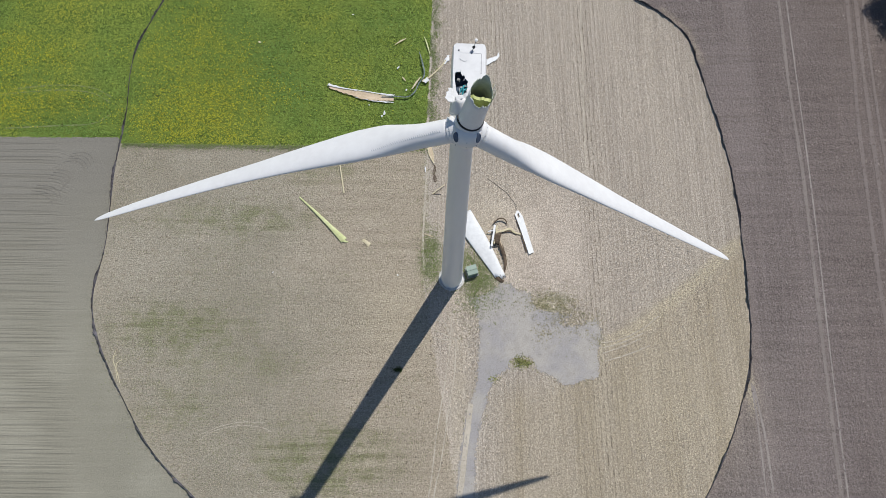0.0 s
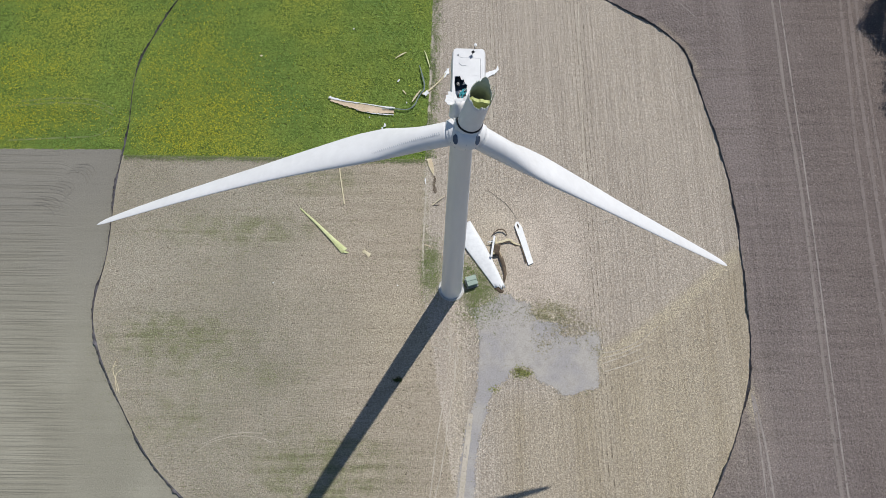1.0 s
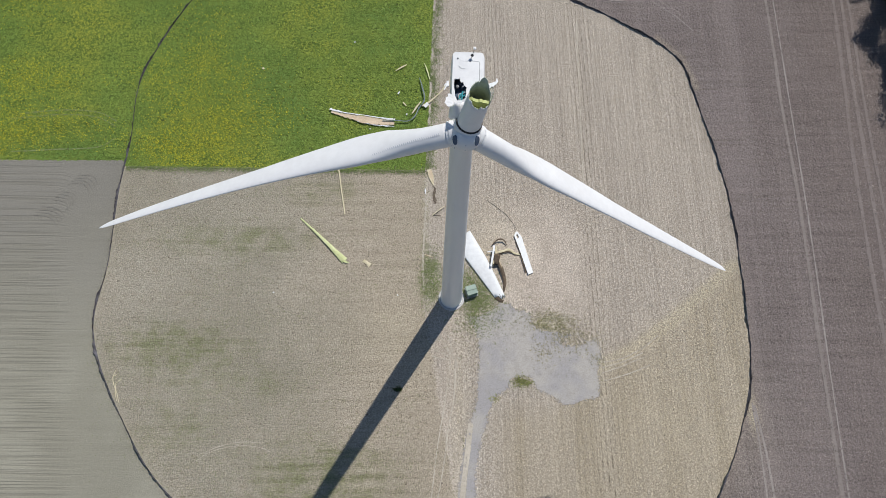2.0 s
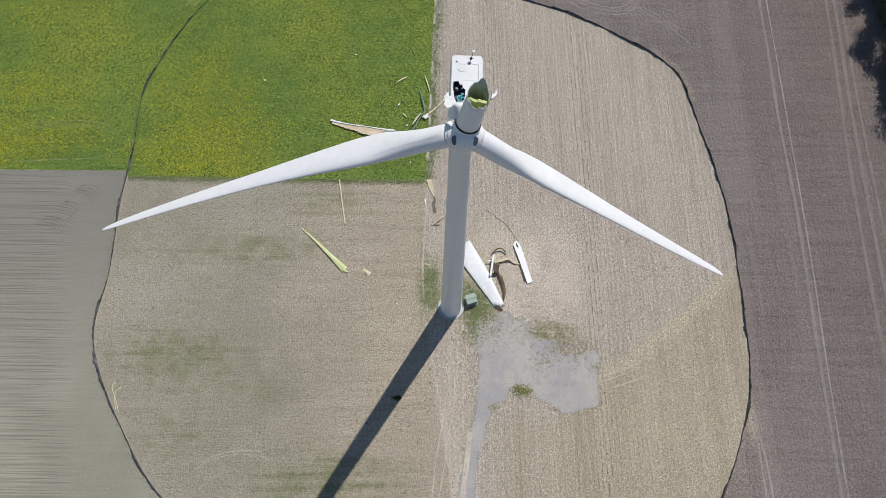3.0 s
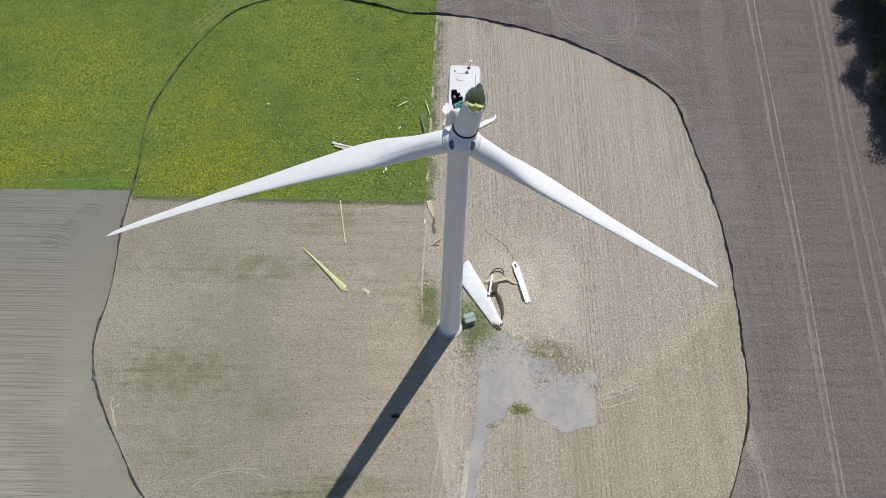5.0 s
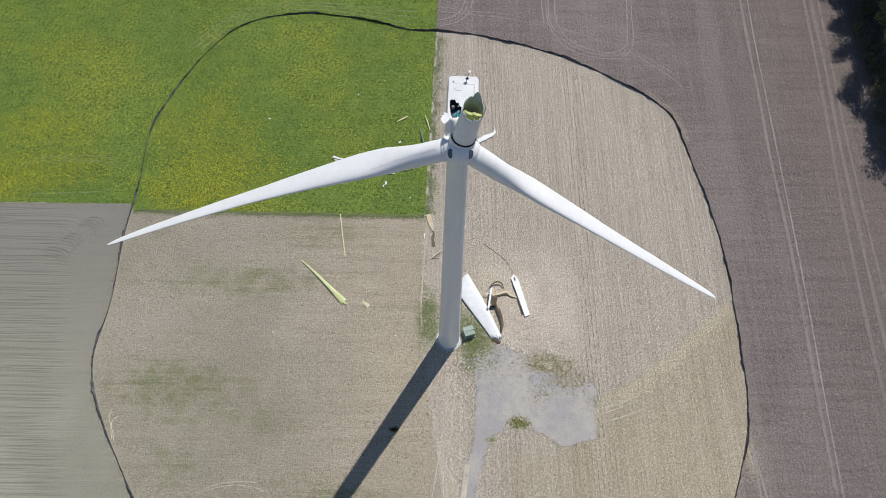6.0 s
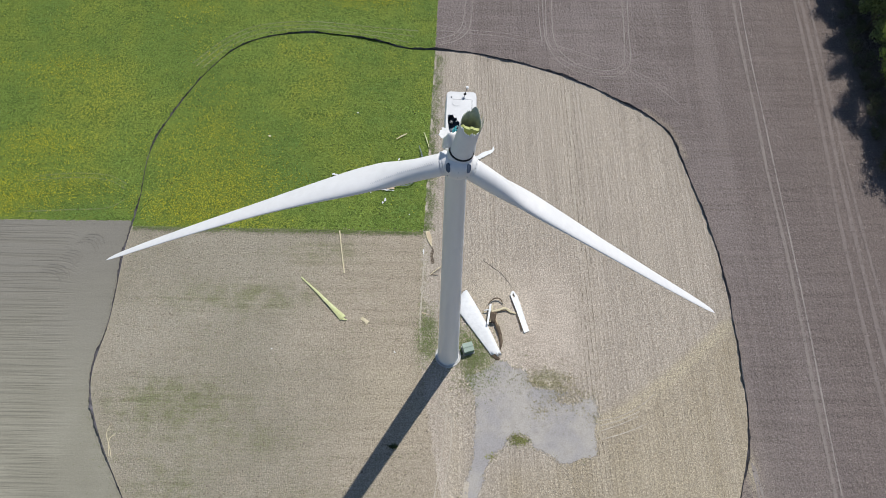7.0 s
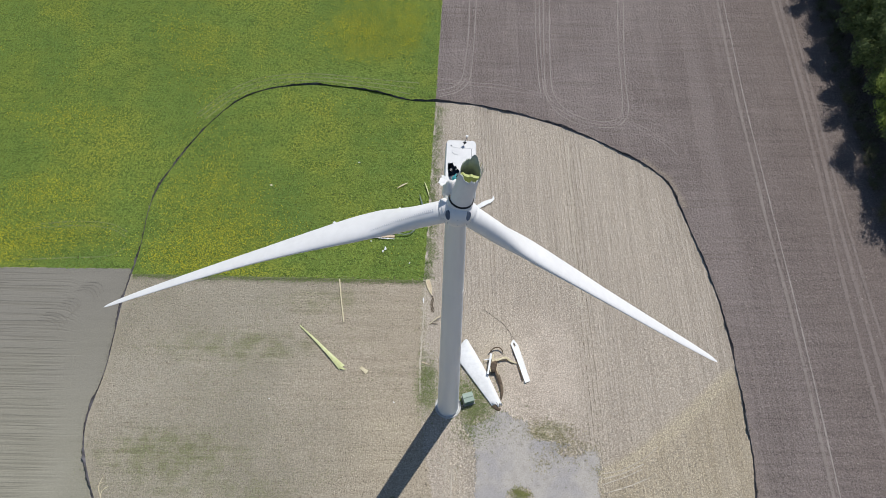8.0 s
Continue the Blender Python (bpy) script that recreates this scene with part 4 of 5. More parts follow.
def build_fence():
    fence = tagged(new("silt_fence"), "long low black silt fence ringing the turbine", "fence")
    rng = random.Random(11)
    line = spline(FENCE[::3], 0.5)
    tang = np.gradient(line, axis=0)
    tang /= np.linalg.norm(tang, axis=1)[:, None]
    side = np.column_stack([-tang[:, 1], tang[:, 0]])
    bay = 6
    stake = box(0.05, 0.05, 1.0, pose(0, 0, 0.42))
    sm = bpy.data.meshes.new("post")
    stake.to_mesh(sm)
    stake.free()
    sm.materials.append(STAKE)
    for s in range(0, len(line) - bay, bay):
        p = line[s]
        post = new("post", sm)
        post.parent = fence
        post.location = (p[0] + side[s][0] * 0.06, p[1] + side[s][1] * 0.06, 0)
        post.rotation_euler = (rng.uniform(-0.1, 0.1), rng.uniform(-0.1, 0.1), rng.uniform(0, 3))
        bm = bmesh.new()
        grid = []
        for i in range(s, min(s + bay + 1, len(line))):
            k = (i - s) / bay
            sag = 0.1 * math.sin(math.pi * k)
            lean0 = 0.3 * math.sin(i * 0.11) + 0.2 * math.sin(i * 0.37 + 1) + 0.12 * math.sin(i * 1.13 + 3 * math.sin(i * 0.05)) + 0.08 * math.sin(i * 2.9 + 2) + (0.14 if line[i][0] < -30 and line[i][1] < 24 else 0.0)
            h = (0.5 if line[i][0] > -4 else 0.47 if line[i][1] < 27 else 0.42 + 0.1 * math.sin(i * 0.05)) - 0.8 * sag + 0.12 * math.sin(i * 0.23) + 0.08 * math.sin(i * 0.71 + 2) + 0.06 * math.sin(i * 2.3) + 0.05 * math.sin(i * 4.1 + 1)
            h = max(0.2, h)
            col = []
            for j, f in enumerate((-0.1, 0.0, 0.35, 0.7, 1.0)):
                off = (lean0 * f + sag * math.sin(3 * f)) * h if f > 0 else 0.12 * (f < 0)
                q = line[i] + side[i] * off
                col.append(bm.verts.new((q[0], q[1], max(0.03, f * h) + float(swell(q[0], q[1])))))
            grid.append(col)
        for a, b in zip(grid[:-1], grid[1:]):
            for j in range(4):
                bm.faces.new((a[j], a[j + 1], b[j + 1], b[j]))
        bm.normal_update()
        bmesh.ops.solidify(bm, geom=bm.faces[:], thickness=0.015)
        part("fabric_panel", bm, FABRIC, fence)
    return fence


build_fence()


# ---- plants and clods ----
def scatter(name, mat, verts, faces, places, sizes, turns, label, category, heights=None, keep_kind="stuff"):
    """Many small clumps in one mesh, each turned and sized for itself."""
    t = np.array(verts, float)
    n, k = len(places), len(verts)
    c, s = np.cos(turns)[:, None], np.sin(turns)[:, None]
    x = (t[None, :, 0] * c - t[None, :, 1] * s) * sizes[:, None] + places[:, 0][:, None]
    y = (t[None, :, 0] * s + t[None, :, 1] * c) * sizes[:, None] + places[:, 1][:, None]
    hz = sizes if heights is None else heights
    z = t[None, :, 2] * hz[:, None] + swell(places[:, 0], places[:, 1])[:, None]
    me = bpy.data.meshes.new(name)
    f = (np.array(faces)[None] + (np.arange(n) * k)[:, None, None]).reshape(-1, len(faces[0]))
    me.vertices.add(n * k)
    me.vertices.foreach_set("co", np.stack([x, y, z], -1).astype(np.float32).ravel())
    me.loops.add(f.size)
    me.loops.foreach_set("vertex_index", f.astype(np.int32).ravel())
    me.polygons.add(len(f))
    me.polygons.foreach_set("loop_start", (np.arange(len(f)) * f.shape[1]).astype(np.int32))
    me.update(calc_edges=True)
    me.materials.append(mat)
    return tagged(new(name, me), label, category, kind=keep_kind)


def rosette(leaves, spread, rise, width):
    verts, faces = [], []
    for i in range(leaves):
        a = 2 * math.pi * i / leaves + 0.4 * (i % 2)
        c, s = math.cos(a), math.sin(a)
        rr = spread * (1 - 0.25 * (i % 3) / 2)
        up = rise * (1 + 0.4 * (i % 2))
        b = len(verts)
        verts += [(0, 0, 0), (c * rr * 0.55 - s * width, s * rr * 0.55 + c * width, up * 0.8), (c * rr, s * rr, up), (c * rr * 0.55 + s * width, s * rr * 0.55 - c * width, up * 0.8)]
        faces.append((b, b + 3, b + 2, b + 1))
    return verts, faces


def tri_clump(leaves, spread, rise, width):
    """A cheap clump: one triangle a leaf."""
    verts, faces = [], []
    for i in range(leaves):
        a = 2 * math.pi * i / leaves + 0.5 * (i % 2)
        c, s = math.cos(a), math.sin(a)
        b = len(verts)
        up = rise * (0.7 + 0.6 * (i % 2))
        verts += [(-c * 0.1 * spread, -s * 0.1 * spread, up * 0.5), (c * spread - s * width, s * spread + c * width, up), (c * spread + s * width, s * spread - c * width, up * 0.8)]
        faces.append((b, b + 2, b + 1))
    return verts, faces


def lowfreq(x, y, scale, seed):
    """A smooth random field in 0..1."""
    r = np.random.RandomState(seed)
    v = np.zeros_like(x)
    for o in range(3):
        for _ in range(5):
            a, ph = r.uniform(0, 2 * math.pi), r.uniform(0, 6.28)
            f = 2 * math.pi / (scale / 2 ** o) * r.uniform(0.7, 1.3)
            v += np.sin((x * math.cos(a) + y * math.sin(a)) * f + ph) / 2 ** o
    return np.clip(0.5 + v / 7, 0, 1)


def leaf_material(name, low, high, patch=None):
    m, nt, b = material(name, 0.6, 0, 0.25)
    geo = nt.nodes.new("ShaderNodeNewGeometry")
    wide = noise_tex(nt, position(nt), 0.06, 3, 0.6)
    c = mix(nt, geo.outputs["Random Per Island"], low, high)
    if patch:
        c = mix(nt, remap(nt, wide, 0.42, 0.66, 0.0, 0.65), c, patch)
        c = mix(nt, 1.0, c, mix(nt, remap(nt, noise_tex(nt, position(nt), 0.035, 4, 0.6), 0.36, 0.62), (0.74, 0.83, 0.84), (1.1, 1.06, 0.96)), "MULTIPLY")
    link(nt, c, b.inputs["Base Color"])
    return m


rs = np.random.RandomState(7)


def spots(n, x0, x1, y0, y1):
    return rs.uniform(x0, x1, n), rs.uniform(y0, y1, n)


# green crop
CROP = leaf_material("crop_leaf", (0.168, 0.26, 0.047), (0.25, 0.352, 0.072), (0.385, 0.39, 0.045))
x, y = spots(310000, -122, 1, 25, 128)
z = zones(x, y)
near = line_distance(x, y, FENCE)
ring = inside(x, y, RING)
worn = np.where(~ring, np.clip(1 - (near - 0.5) / 4.0, 0, 1), 0) * 0.35 * np.clip((y - 48) / 14, 0, 1)
for points in PRESSED:
    worn = np.maximum(worn, 0.95 * (line_distance(x, y, spline(points, 2.0)) < 0.2))
keep = (z[0] > 0.5 + 0.25 * (rs.rand(len(x)) - 0.5)) & (rs.rand(len(x)) > worn) & (near > 0.45) & (lowfreq(x, y, 0.8, 31) < 0.7)
p = np.column_stack([x, y])[keep][:235000]
v, f = tri_clump(4, 0.5, 0.27, 0.27)
scatter("crop_plants", CROP, v, f, p, rs.uniform(0.12, 0.27, len(p)), rs.uniform(0, 6.28, len(p)), "dense low green crop with broad leaves", "crop", heights=0.16 + 0.5 * np.clip((lowfreq(p[:, 0], p[:, 1], 1.1, 37) - 0.38) / 0.3, 0, 1) * rs.uniform(0.6, 1.1, len(p)))

# yellow flower heads in drifts
FLOWER = leaf_material("yellow_petals", (0.64, 0.55, 0.02), (0.8, 0.7, 0.04))
x, y = spots(260000, -122, 1, 25, 128)
z = zones(x, y)
drift = lowfreq(x, y, 42, 3)
extra = 1.0 * blob(x, y, -80, 34, 26, 5) + 1.0 * blob(x, y, -52, 30, 9, 3.5) + 0.6 * blob(x, y, -75, 45, 20, 5) + 1.1 * blob(x, y, -26, 92, 10, 7) + 1.2 * blob(x, y, -9, 94, 2.6, 7) + 0.5 * blob(x, y, -22, 84, 7, 3) + 0.4 * blob(x, y, -35, 35, 10, 4) - 0.5 * blob(x, y, -12, 42, 14, 14)
keep = (z[0] > 0.6) & (rs.rand(len(x)) < np.clip((drift - 0.54) * 0.9 + extra, 0.01, 0.95)) & (line_distance(x, y, FENCE) > 0.6)
p = np.column_stack([x, y])[keep][:120000]
v, f = tri_clump(3, 0.5, 2.2, 0.3)
scatter("yellow_flowers", FLOWER, v, f, p, rs.uniform(0.1, 0.18, len(p)), rs.uniform(0, 6.28, len(p)), "small yellow flowers in drifts over the crop", "flowers", heights=rs.uniform(0.08, 0.12, len(p)))

# weeds on the fallow ground
WEED = leaf_material("weed_leaf", (0.135, 0.15, 0.06), (0.26, 0.27, 0.12))
x, y = spots(220000, -60, 50, -48, 70)
z = zones(x, y)
left_field = (1 - z[0]) * (1 - z[1]) * (1 - z[3]) * (1 - z[2])
keep = (rs.rand(len(x)) < np.clip(z[4] * 0.75 + 0.42 * left_field * lowfreq(x * 0.2, y, 5, 8) ** 2.2, 0, 0.9)) & (z[0] < 0.4) & (z[2] < 0.4) & (np.hypot(x, y) > 2.6)
p = np.column_stack([x, y])[keep][:80000]
v, f = tri_clump(4, 0.5, 0.5, 0.16)
scatter("weeds", WEED, v, f, p, rs.uniform(0.08, 0.18, len(p)), rs.uniform(0, 6.28, len(p)), "sparse dull green weeds on dry soil", "weeds")

# grass round the tower's foot
GRASS = leaf_material("grass_blade", (0.125, 0.165, 0.05), (0.25, 0.295, 0.11))
x, y = spots(34000, -8, 10, -8, 14)
dens = blob(x, y, 5.0, 1.4, 2.4, 3.6) + 0.9 * blob(x, y, -3.3, 4.6, 1.5, 3.8) + 0.6 * blob(x, y, 3.0, 4.5, 2.0, 3.0) + 0.35 * blob(x, y, 4.5, -3.0, 2.5, 1.5)
keep = (rs.rand(len(x)) < np.clip(dens * (0.4 + lowfreq(x, y, 5, 12)), 0, 0.9)) & (np.hypot(x - 0.2, y - 1.0) > 2.1)
p = np.column_stack([x, y])[keep]
v, f = tri_clump(4, 0.5, 0.5, 0.14)
scatter("grass_patch", GRASS, v, f, p, rs.uniform(0.1, 0.26, len(p)), rs.uniform(0, 6.28, len(p)), "patchy green grass round the tower's foot", "grass")

# rank grass along the crop's rim
y1 = rs.uniform(25.5, 69.0, 4200)
x1 = crop_east(y1) + np.abs(rs.normal(0.0, 0.9, 4200)) + 0.5 * (lowfreq(y1, y1 * 0, 5, 4) > 0.55)
x2 = rs.uniform(-59, -4.5, 5000)
y2 = crop_south(x2) - np.abs(rs.normal(0, 0.45, 5000))
p = np.column_stack([np.concatenate([x1, x2]), np.concatenate([y1, y2])])
p = p[rs.rand(len(p)) < 0.35 + 0.6 * lowfreq(p[:, 0], p[:, 1], 6, 21)]
scatter("rim_grass", GRASS, v, f, p, rs.uniform(0.12, 0.3, len(p)), rs.uniform(0, 6.28, len(p)), "rank grass along the crop's rim", "grass")

# withered weeds on the gravel's rim
WITHERED = leaf_material("withered_weed", (0.17, 0.15, 0.075), (0.4, 0.355, 0.2))
x, y = spots(9000, 10, 27, -12, 2)
dens = 0.9 * blob(x, y, 17, -3.2, 3.2, 1.5) + 0.8 * blob(x, y, 20.5, -6.2, 3.2, 1.6) + 0.4 * blob(x, y, 15.5, -8.4, 1.6, 1.8) + 0.35 * blob(x, y, 24.4, -9.5, 1.2, 1.0)
keep = rs.rand(len(x)) < np.clip(dens * (0.3 + lowfreq(x, y, 4, 15)), 0, 0.9)
p = np.column_stack([x, y])[keep]
scatter("withered_weeds", WITHERED, v, f, p, rs.uniform(0.12, 0.32, len(p)), rs.uniform(0, 6.28, len(p)), "withered brown weeds on the gravel's rim", "weeds")

# dark specks of low weed over the gravel's northern part and along its rim
x, y = spots(16000, -1, 28, -24, 3)
rim = np.abs(signed(x, y, PAD))
dens = np.clip(0.5 - rim / 1.6, 0, 1) * lowfreq(x, y, 3, 17) + 0.5 * blob(x, y, 6, -2.6, 5, 3.4) + 0.25 * blob(x, y, 3, -6, 3, 4) + 0.3 * blob(x, y, 13, -1.5, 4, 2.5)
keep = (rs.rand(len(x)) < np.clip(dens * 0.5, 0, 0.7)) & (np.hypot(x - 0.2, y - 1.0) > 2.2)
p = np.column_stack([x, y])[keep]
scatter("gravel_weeds", WEED, v, f, p, rs.uniform(0.1, 0.26, len(p)), rs.uniform(0, 6.28, len(p)), "specks of low weed on the grey gravel", "weeds")

# stubble stalks along the planted rows
STRAW = leaf_material("dry_straw", (0.30, 0.25, 0.195), (0.50, 0.43, 0.34))
x, y = spots(150000, -6, 52, -48, 72)
row = np.round((x + 0.012 * y) / 0.76) * 0.76 - 0.012 * y
x = row + rs.normal(0, 0.2, len(x))
z = zones(x, y)
pad_in = inside(x, y, PAD)
keep = (z[1] > 0.6) & (z[4] < 0.5) & (~pad_in) & (z[0] < 0.3) & (z[6] < 0.3 + 0.5 * rs.rand(len(x)))
p = np.column_stack([x, y])[keep][:90000]
v, f = tri_clump(3, 0.5, 0.35, 0.09)
scatter("stubble", STRAW, v, f, p, rs.uniform(0.12, 0.3, len(p)), rs.normal(1.57, 0.6, len(p)), "short dry stubble and straw in rows", "stubble")

# clods on the ploughland
CLOD = speckled("soil_clod", (0.2, 0.168, 0.154), (0.3, 0.258, 0.238), 4.0, 0.95, 0.3, relief=0.3, island=True)
x, y = spots(190000, 0, 100, -48, 128)
z = zones(x, y)
keep = (z[2] > 0.55) & (rs.rand(len(x)) < np.clip(lowfreq(x, y, 25, 5) * 0.9, 0.1, 1)) & (np.abs(x - 63.5 - 0.02 * y) > 1.6)
p = np.column_stack([x, y])[keep][:105000]
sizes = np.minimum(rs.gamma(1.8, 0.06, len(p)) + 0.07, 0.36)
v = [(0.5, 0, 0), (0.1, 0.45, 0), (-0.5, 0.12, 0), (-0.15, -0.5, 0), (0.12, 0.05, 0.5), (-0.2, -0.1, 0.42)]
f = [(0, 1, 4), (1, 2, 5), (2, 3, 5), (3, 0, 4), (1, 5, 4), (3, 4, 5)]
scatter("clods", CLOD, v, f, p, sizes, rs.uniform(0, 6.28, len(p)), "scattered lumps of ploughed soil", "clods", heights=sizes * 1.0)

# crumbs and small stones over the fallow field
CRUMB = speckled("soil_crumb", (0.2, 0.165, 0.125), (0.34, 0.29, 0.23), 4.0, 0.95, 0.3, relief=0.3, island=True)
x, y = spots(60000, -60, 3, -48, 26)
z = zones(x, y)
keep = (z[3] < 0.4) & (z[1] < 0.6) & (np.hypot(x, y) > 2.6)
p = np.column_stack([x, y])[keep][:34000]
scatter("soil_crumbs", CRUMB, v, f, p, rs.gamma(3.0, 0.028, len(p)) + 0.05, rs.uniform(0, 6.28, len(p)), "dry crumbs of soil and stubble", "soil")


# ---- trees along the field's edge ----
BARK = speckled("bark", (0.05, 0.04, 0.03), (0.11, 0.09, 0.07), 5.0, 0.95, 0.5, relief=0.5)
FOLIAGE = leaf_material("tree_leaf", (0.07, 0.1, 0.035), (0.19, 0.235, 0.08))
FRESH = leaf_material("fresh_tree_leaf", (0.16, 0.22, 0.04), (0.36, 0.43, 0.09))


def build_tree(seed, height, leaf, spread=1.0):
    rng = random.Random(seed)
    tree = new("tree")
    pts = [(0, 0, -0.2)]
    for i in range(1, 7):
        pts.append((rng.uniform(-0.25, 0.25) * i * 0.4, rng.uniform(-0.25, 0.25) * i * 0.4, height * 0.75 * i / 6))
    bms = [tube(pts, [0.34 * (1 - 0.8 * i / 6) for i in range(7)], 8)]
    clumps = []
    for i in range(13):
        z0 = height * rng.uniform(0.2, 0.62)
        a = rng.uniform(0, 6.28)
        reach = height * rng.uniform(0.2, 0.38) * spread
        end = Vector((math.cos(a) * reach, math.sin(a) * reach, z0 + height * rng.uniform(0.08, 0.3)))
        start = Vector((0, 0, z0))
        midp = start.lerp(end, 0.5) + Vector((0, 0, 0.4))
        bms.append(tube([start, midp, end], [0.13, 0.08, 0.03], 6))
        clumps += [end, midp.lerp(end, 0.5)]
    part("trunk", merge(*bms), BARK, tree)
    for i in range(46):
        a, u = rng.uniform(0, 6.28), rng.uniform(-1, 1)
        q = math.sqrt(1 - u * u)
        s = rng.uniform(0.7, 1.05)
        clumps.append(Vector((math.cos(a) * q * height * 0.34 * spread * s, math.sin(a) * q * height * 0.34 * spread * s, height * (0.6 + 0.38 * u * s))))
    verts, faces = [], []
    for c in clumps:
        rad = height * rng.uniform(0.05, 0.11)
        for _ in range(190):
            d = Vector((rng.gauss(0, 1), rng.gauss(0, 1), rng.gauss(0, 0.8))).normalized() * rad * rng.uniform(0.5, 1.15)
            p = c + d
            if p.z < 1.0:
                continue
            n = (d.normalized() + Vector((rng.uniform(-0.6, 0.6), rng.uniform(-0.6, 0.6), rng.uniform(0, 0.8)))).normalized()
            u = n.orthogonal().normalized()
            w = n.cross(u)
            sz = rng.uniform(0.13, 0.29)
            b = len(verts)
            verts += [tuple(p - u * sz), tuple(p - w * sz * 0.6 + n * 0.05), tuple(p + u * sz), tuple(p + w * sz * 0.6 + n * 0.05)]
            faces.append((b, b + 1, b + 2, b + 3))
    mesh_object("crown", verts, faces, leaf, tree)
    return tagged(tree, "leafy broad-crowned tree at the field's edge", "tree", "trees along the field")


rng = random.Random(23)
kinds = [build_tree(*k) for k in ((1, 19.0, FOLIAGE, 0.76), (2, 21.0, FOLIAGE, 0.78), (3, 21.5, FRESH, 0.78), (4, 21.0, FOLIAGE), (5, 23.0, FOLIAGE))]
# a front row of single trees, a ragged second row filling its gaps, and broader trees behind
spots_t = [(93.9, 36.6, 0), (93.8, 49.0, 1), (92.2, 62.4, 2), (93.2, 78.0, 1), (93.2, 92.2, 0), (94.6, 110.4, 1), (95.4, 123.0, 1)]
spots_t += [(95.4, 42.8, 0), (94.6, 55.8, 0), (95.0, 70.4, 0), (95.6, 85.2, 1), (95.8, 101.0, 0), (97.0, 117.0, 0)]
spots_t += [(99.5, 37.0 + 6.3 * i, (1, 0, 2)[i % 3]) for i in range(14)]
for row, (bx, n) in enumerate(((106.0, 12), (115.0, 10))):
    for i in range(n):
        yy = 36 + i * 7.8 + row * 3.5 + rng.uniform(-1.5, 1.5)
        spots_t.append((bx + 0.03 * (yy - 50) + rng.uniform(-1.2, 1.2), yy, rng.choice((3, 4))))
used = set()
for tx, ty, kind in spots_t:
    m = pose(tx, ty, 0, 0, 0, rng.uniform(0, 360))
    if kind in used:
        copy_thing(kinds[kind], m)
    else:
        kinds[kind].matrix_basis = m
        used.add(kind)


# low brush in the shade of the trees
BRUSH = leaf_material("brush_leaf", (0.06, 0.065, 0.03), (0.15, 0.15, 0.08))


def build_brush(seed):
    rng = random.Random(seed)
    brush = new("shrub")
    stems = []
    verts, faces = [], []
    for i in range(9):
        a, reach, h = rng.uniform(0, 6.28), rng.uniform(0.5, 1.4), rng.uniform(1.0, 2.3)
        end = Vector((math.cos(a) * reach, math.sin(a) * reach, h))
        stems.append(tube([(0, 0, -0.1), end * 0.5 + Vector((0, 0, 0.15)), end], [0.05, 0.035, 0.015], 5))
        for _ in range(36):
            p = end * rng.uniform(0.5, 1.1) + Vector((rng.gauss(0, 0.28), rng.gauss(0, 0.28), rng.gauss(0, 0.2)))
            n = Vector((rng.gauss(0, 0.6), rng.gauss(0, 0.6), 1)).normalized()
            u = n.orthogonal().normalized()
            w, sz, b = n.cross(u), rng.uniform(0.07, 0.16), len(verts)
            verts += [tuple(p - u * sz), tuple(p - w * sz * 0.6), tuple(p + u * sz), tuple(p + w * sz * 0.6)]
            faces.append((b, b + 1, b + 2, b + 3))
    part("stems", merge(*stems), BARK, brush)
    mesh_object("foliage", verts, faces, BRUSH, brush)
    return tagged(brush, "sparse twiggy shrub in the shade of the trees", "shrub", "shrubs under the trees")


brushes = [build_brush(s) for s in (31, 32)]
for i in range(60):
    yy = 38 + i * 1.55 + rng.uniform(-0.8, 0.8)
    m = pose(88.0 + 0.06 * (yy - 50) + rng.uniform(-1.6, 2.2), yy, 0, 0, 0, rng.uniform(0, 360)) @ Matrix.Scale(1.0, 4)
    if i < 2:
        brushes[i].matrix_basis = m
    else:
        copy_thing(brushes[i % 2], m)



# ---- wreckage on the ground ----
TAN = speckled("balsa_core", (0.5, 0.39, 0.26), (0.66, 0.53, 0.38), 3.0, 0.85, 0.6, stretch=(1, 1, 1), relief=0.3)
PALE_WOOD = speckled("split_wood", (0.52, 0.45, 0.28), (0.68, 0.60, 0.42), 4.0, 0.85, 0.6, relief=0.3)
LIME = speckled("lime_fibre", (0.5, 0.53, 0.24), (0.66, 0.67, 0.37), 2.0, 0.6, 0.6, relief=0.2)
SHELL = speckled("dirty_white_shell", (0.66, 0.66, 0.65), (0.78, 0.78, 0.77), 1.5, 0.5, 0.4, relief=0.1, spec=0.4)
DARK_STRIP = speckled("dark_edge_strip", (0.05, 0.08, 0.078), (0.22, 0.26, 0.24), 3.0, 0.5, 0.6, relief=0.1)
BURNT = speckled("torn_brown_laminate", (0.07, 0.05, 0.035), (0.17, 0.125, 0.085), 3.0, 0.8, 0.7, relief=0.4)
GREEN_LID = speckled("pale_green_paint", (0.26, 0.33, 0.275), (0.33, 0.4, 0.335), 3.0, 0.5, 0.6, relief=0.0)
GREEN_BOX = speckled("green_cabinet_paint", (0.17, 0.235, 0.19), (0.22, 0.29, 0.24), 3.0, 0.5, 0.6, relief=0.0)


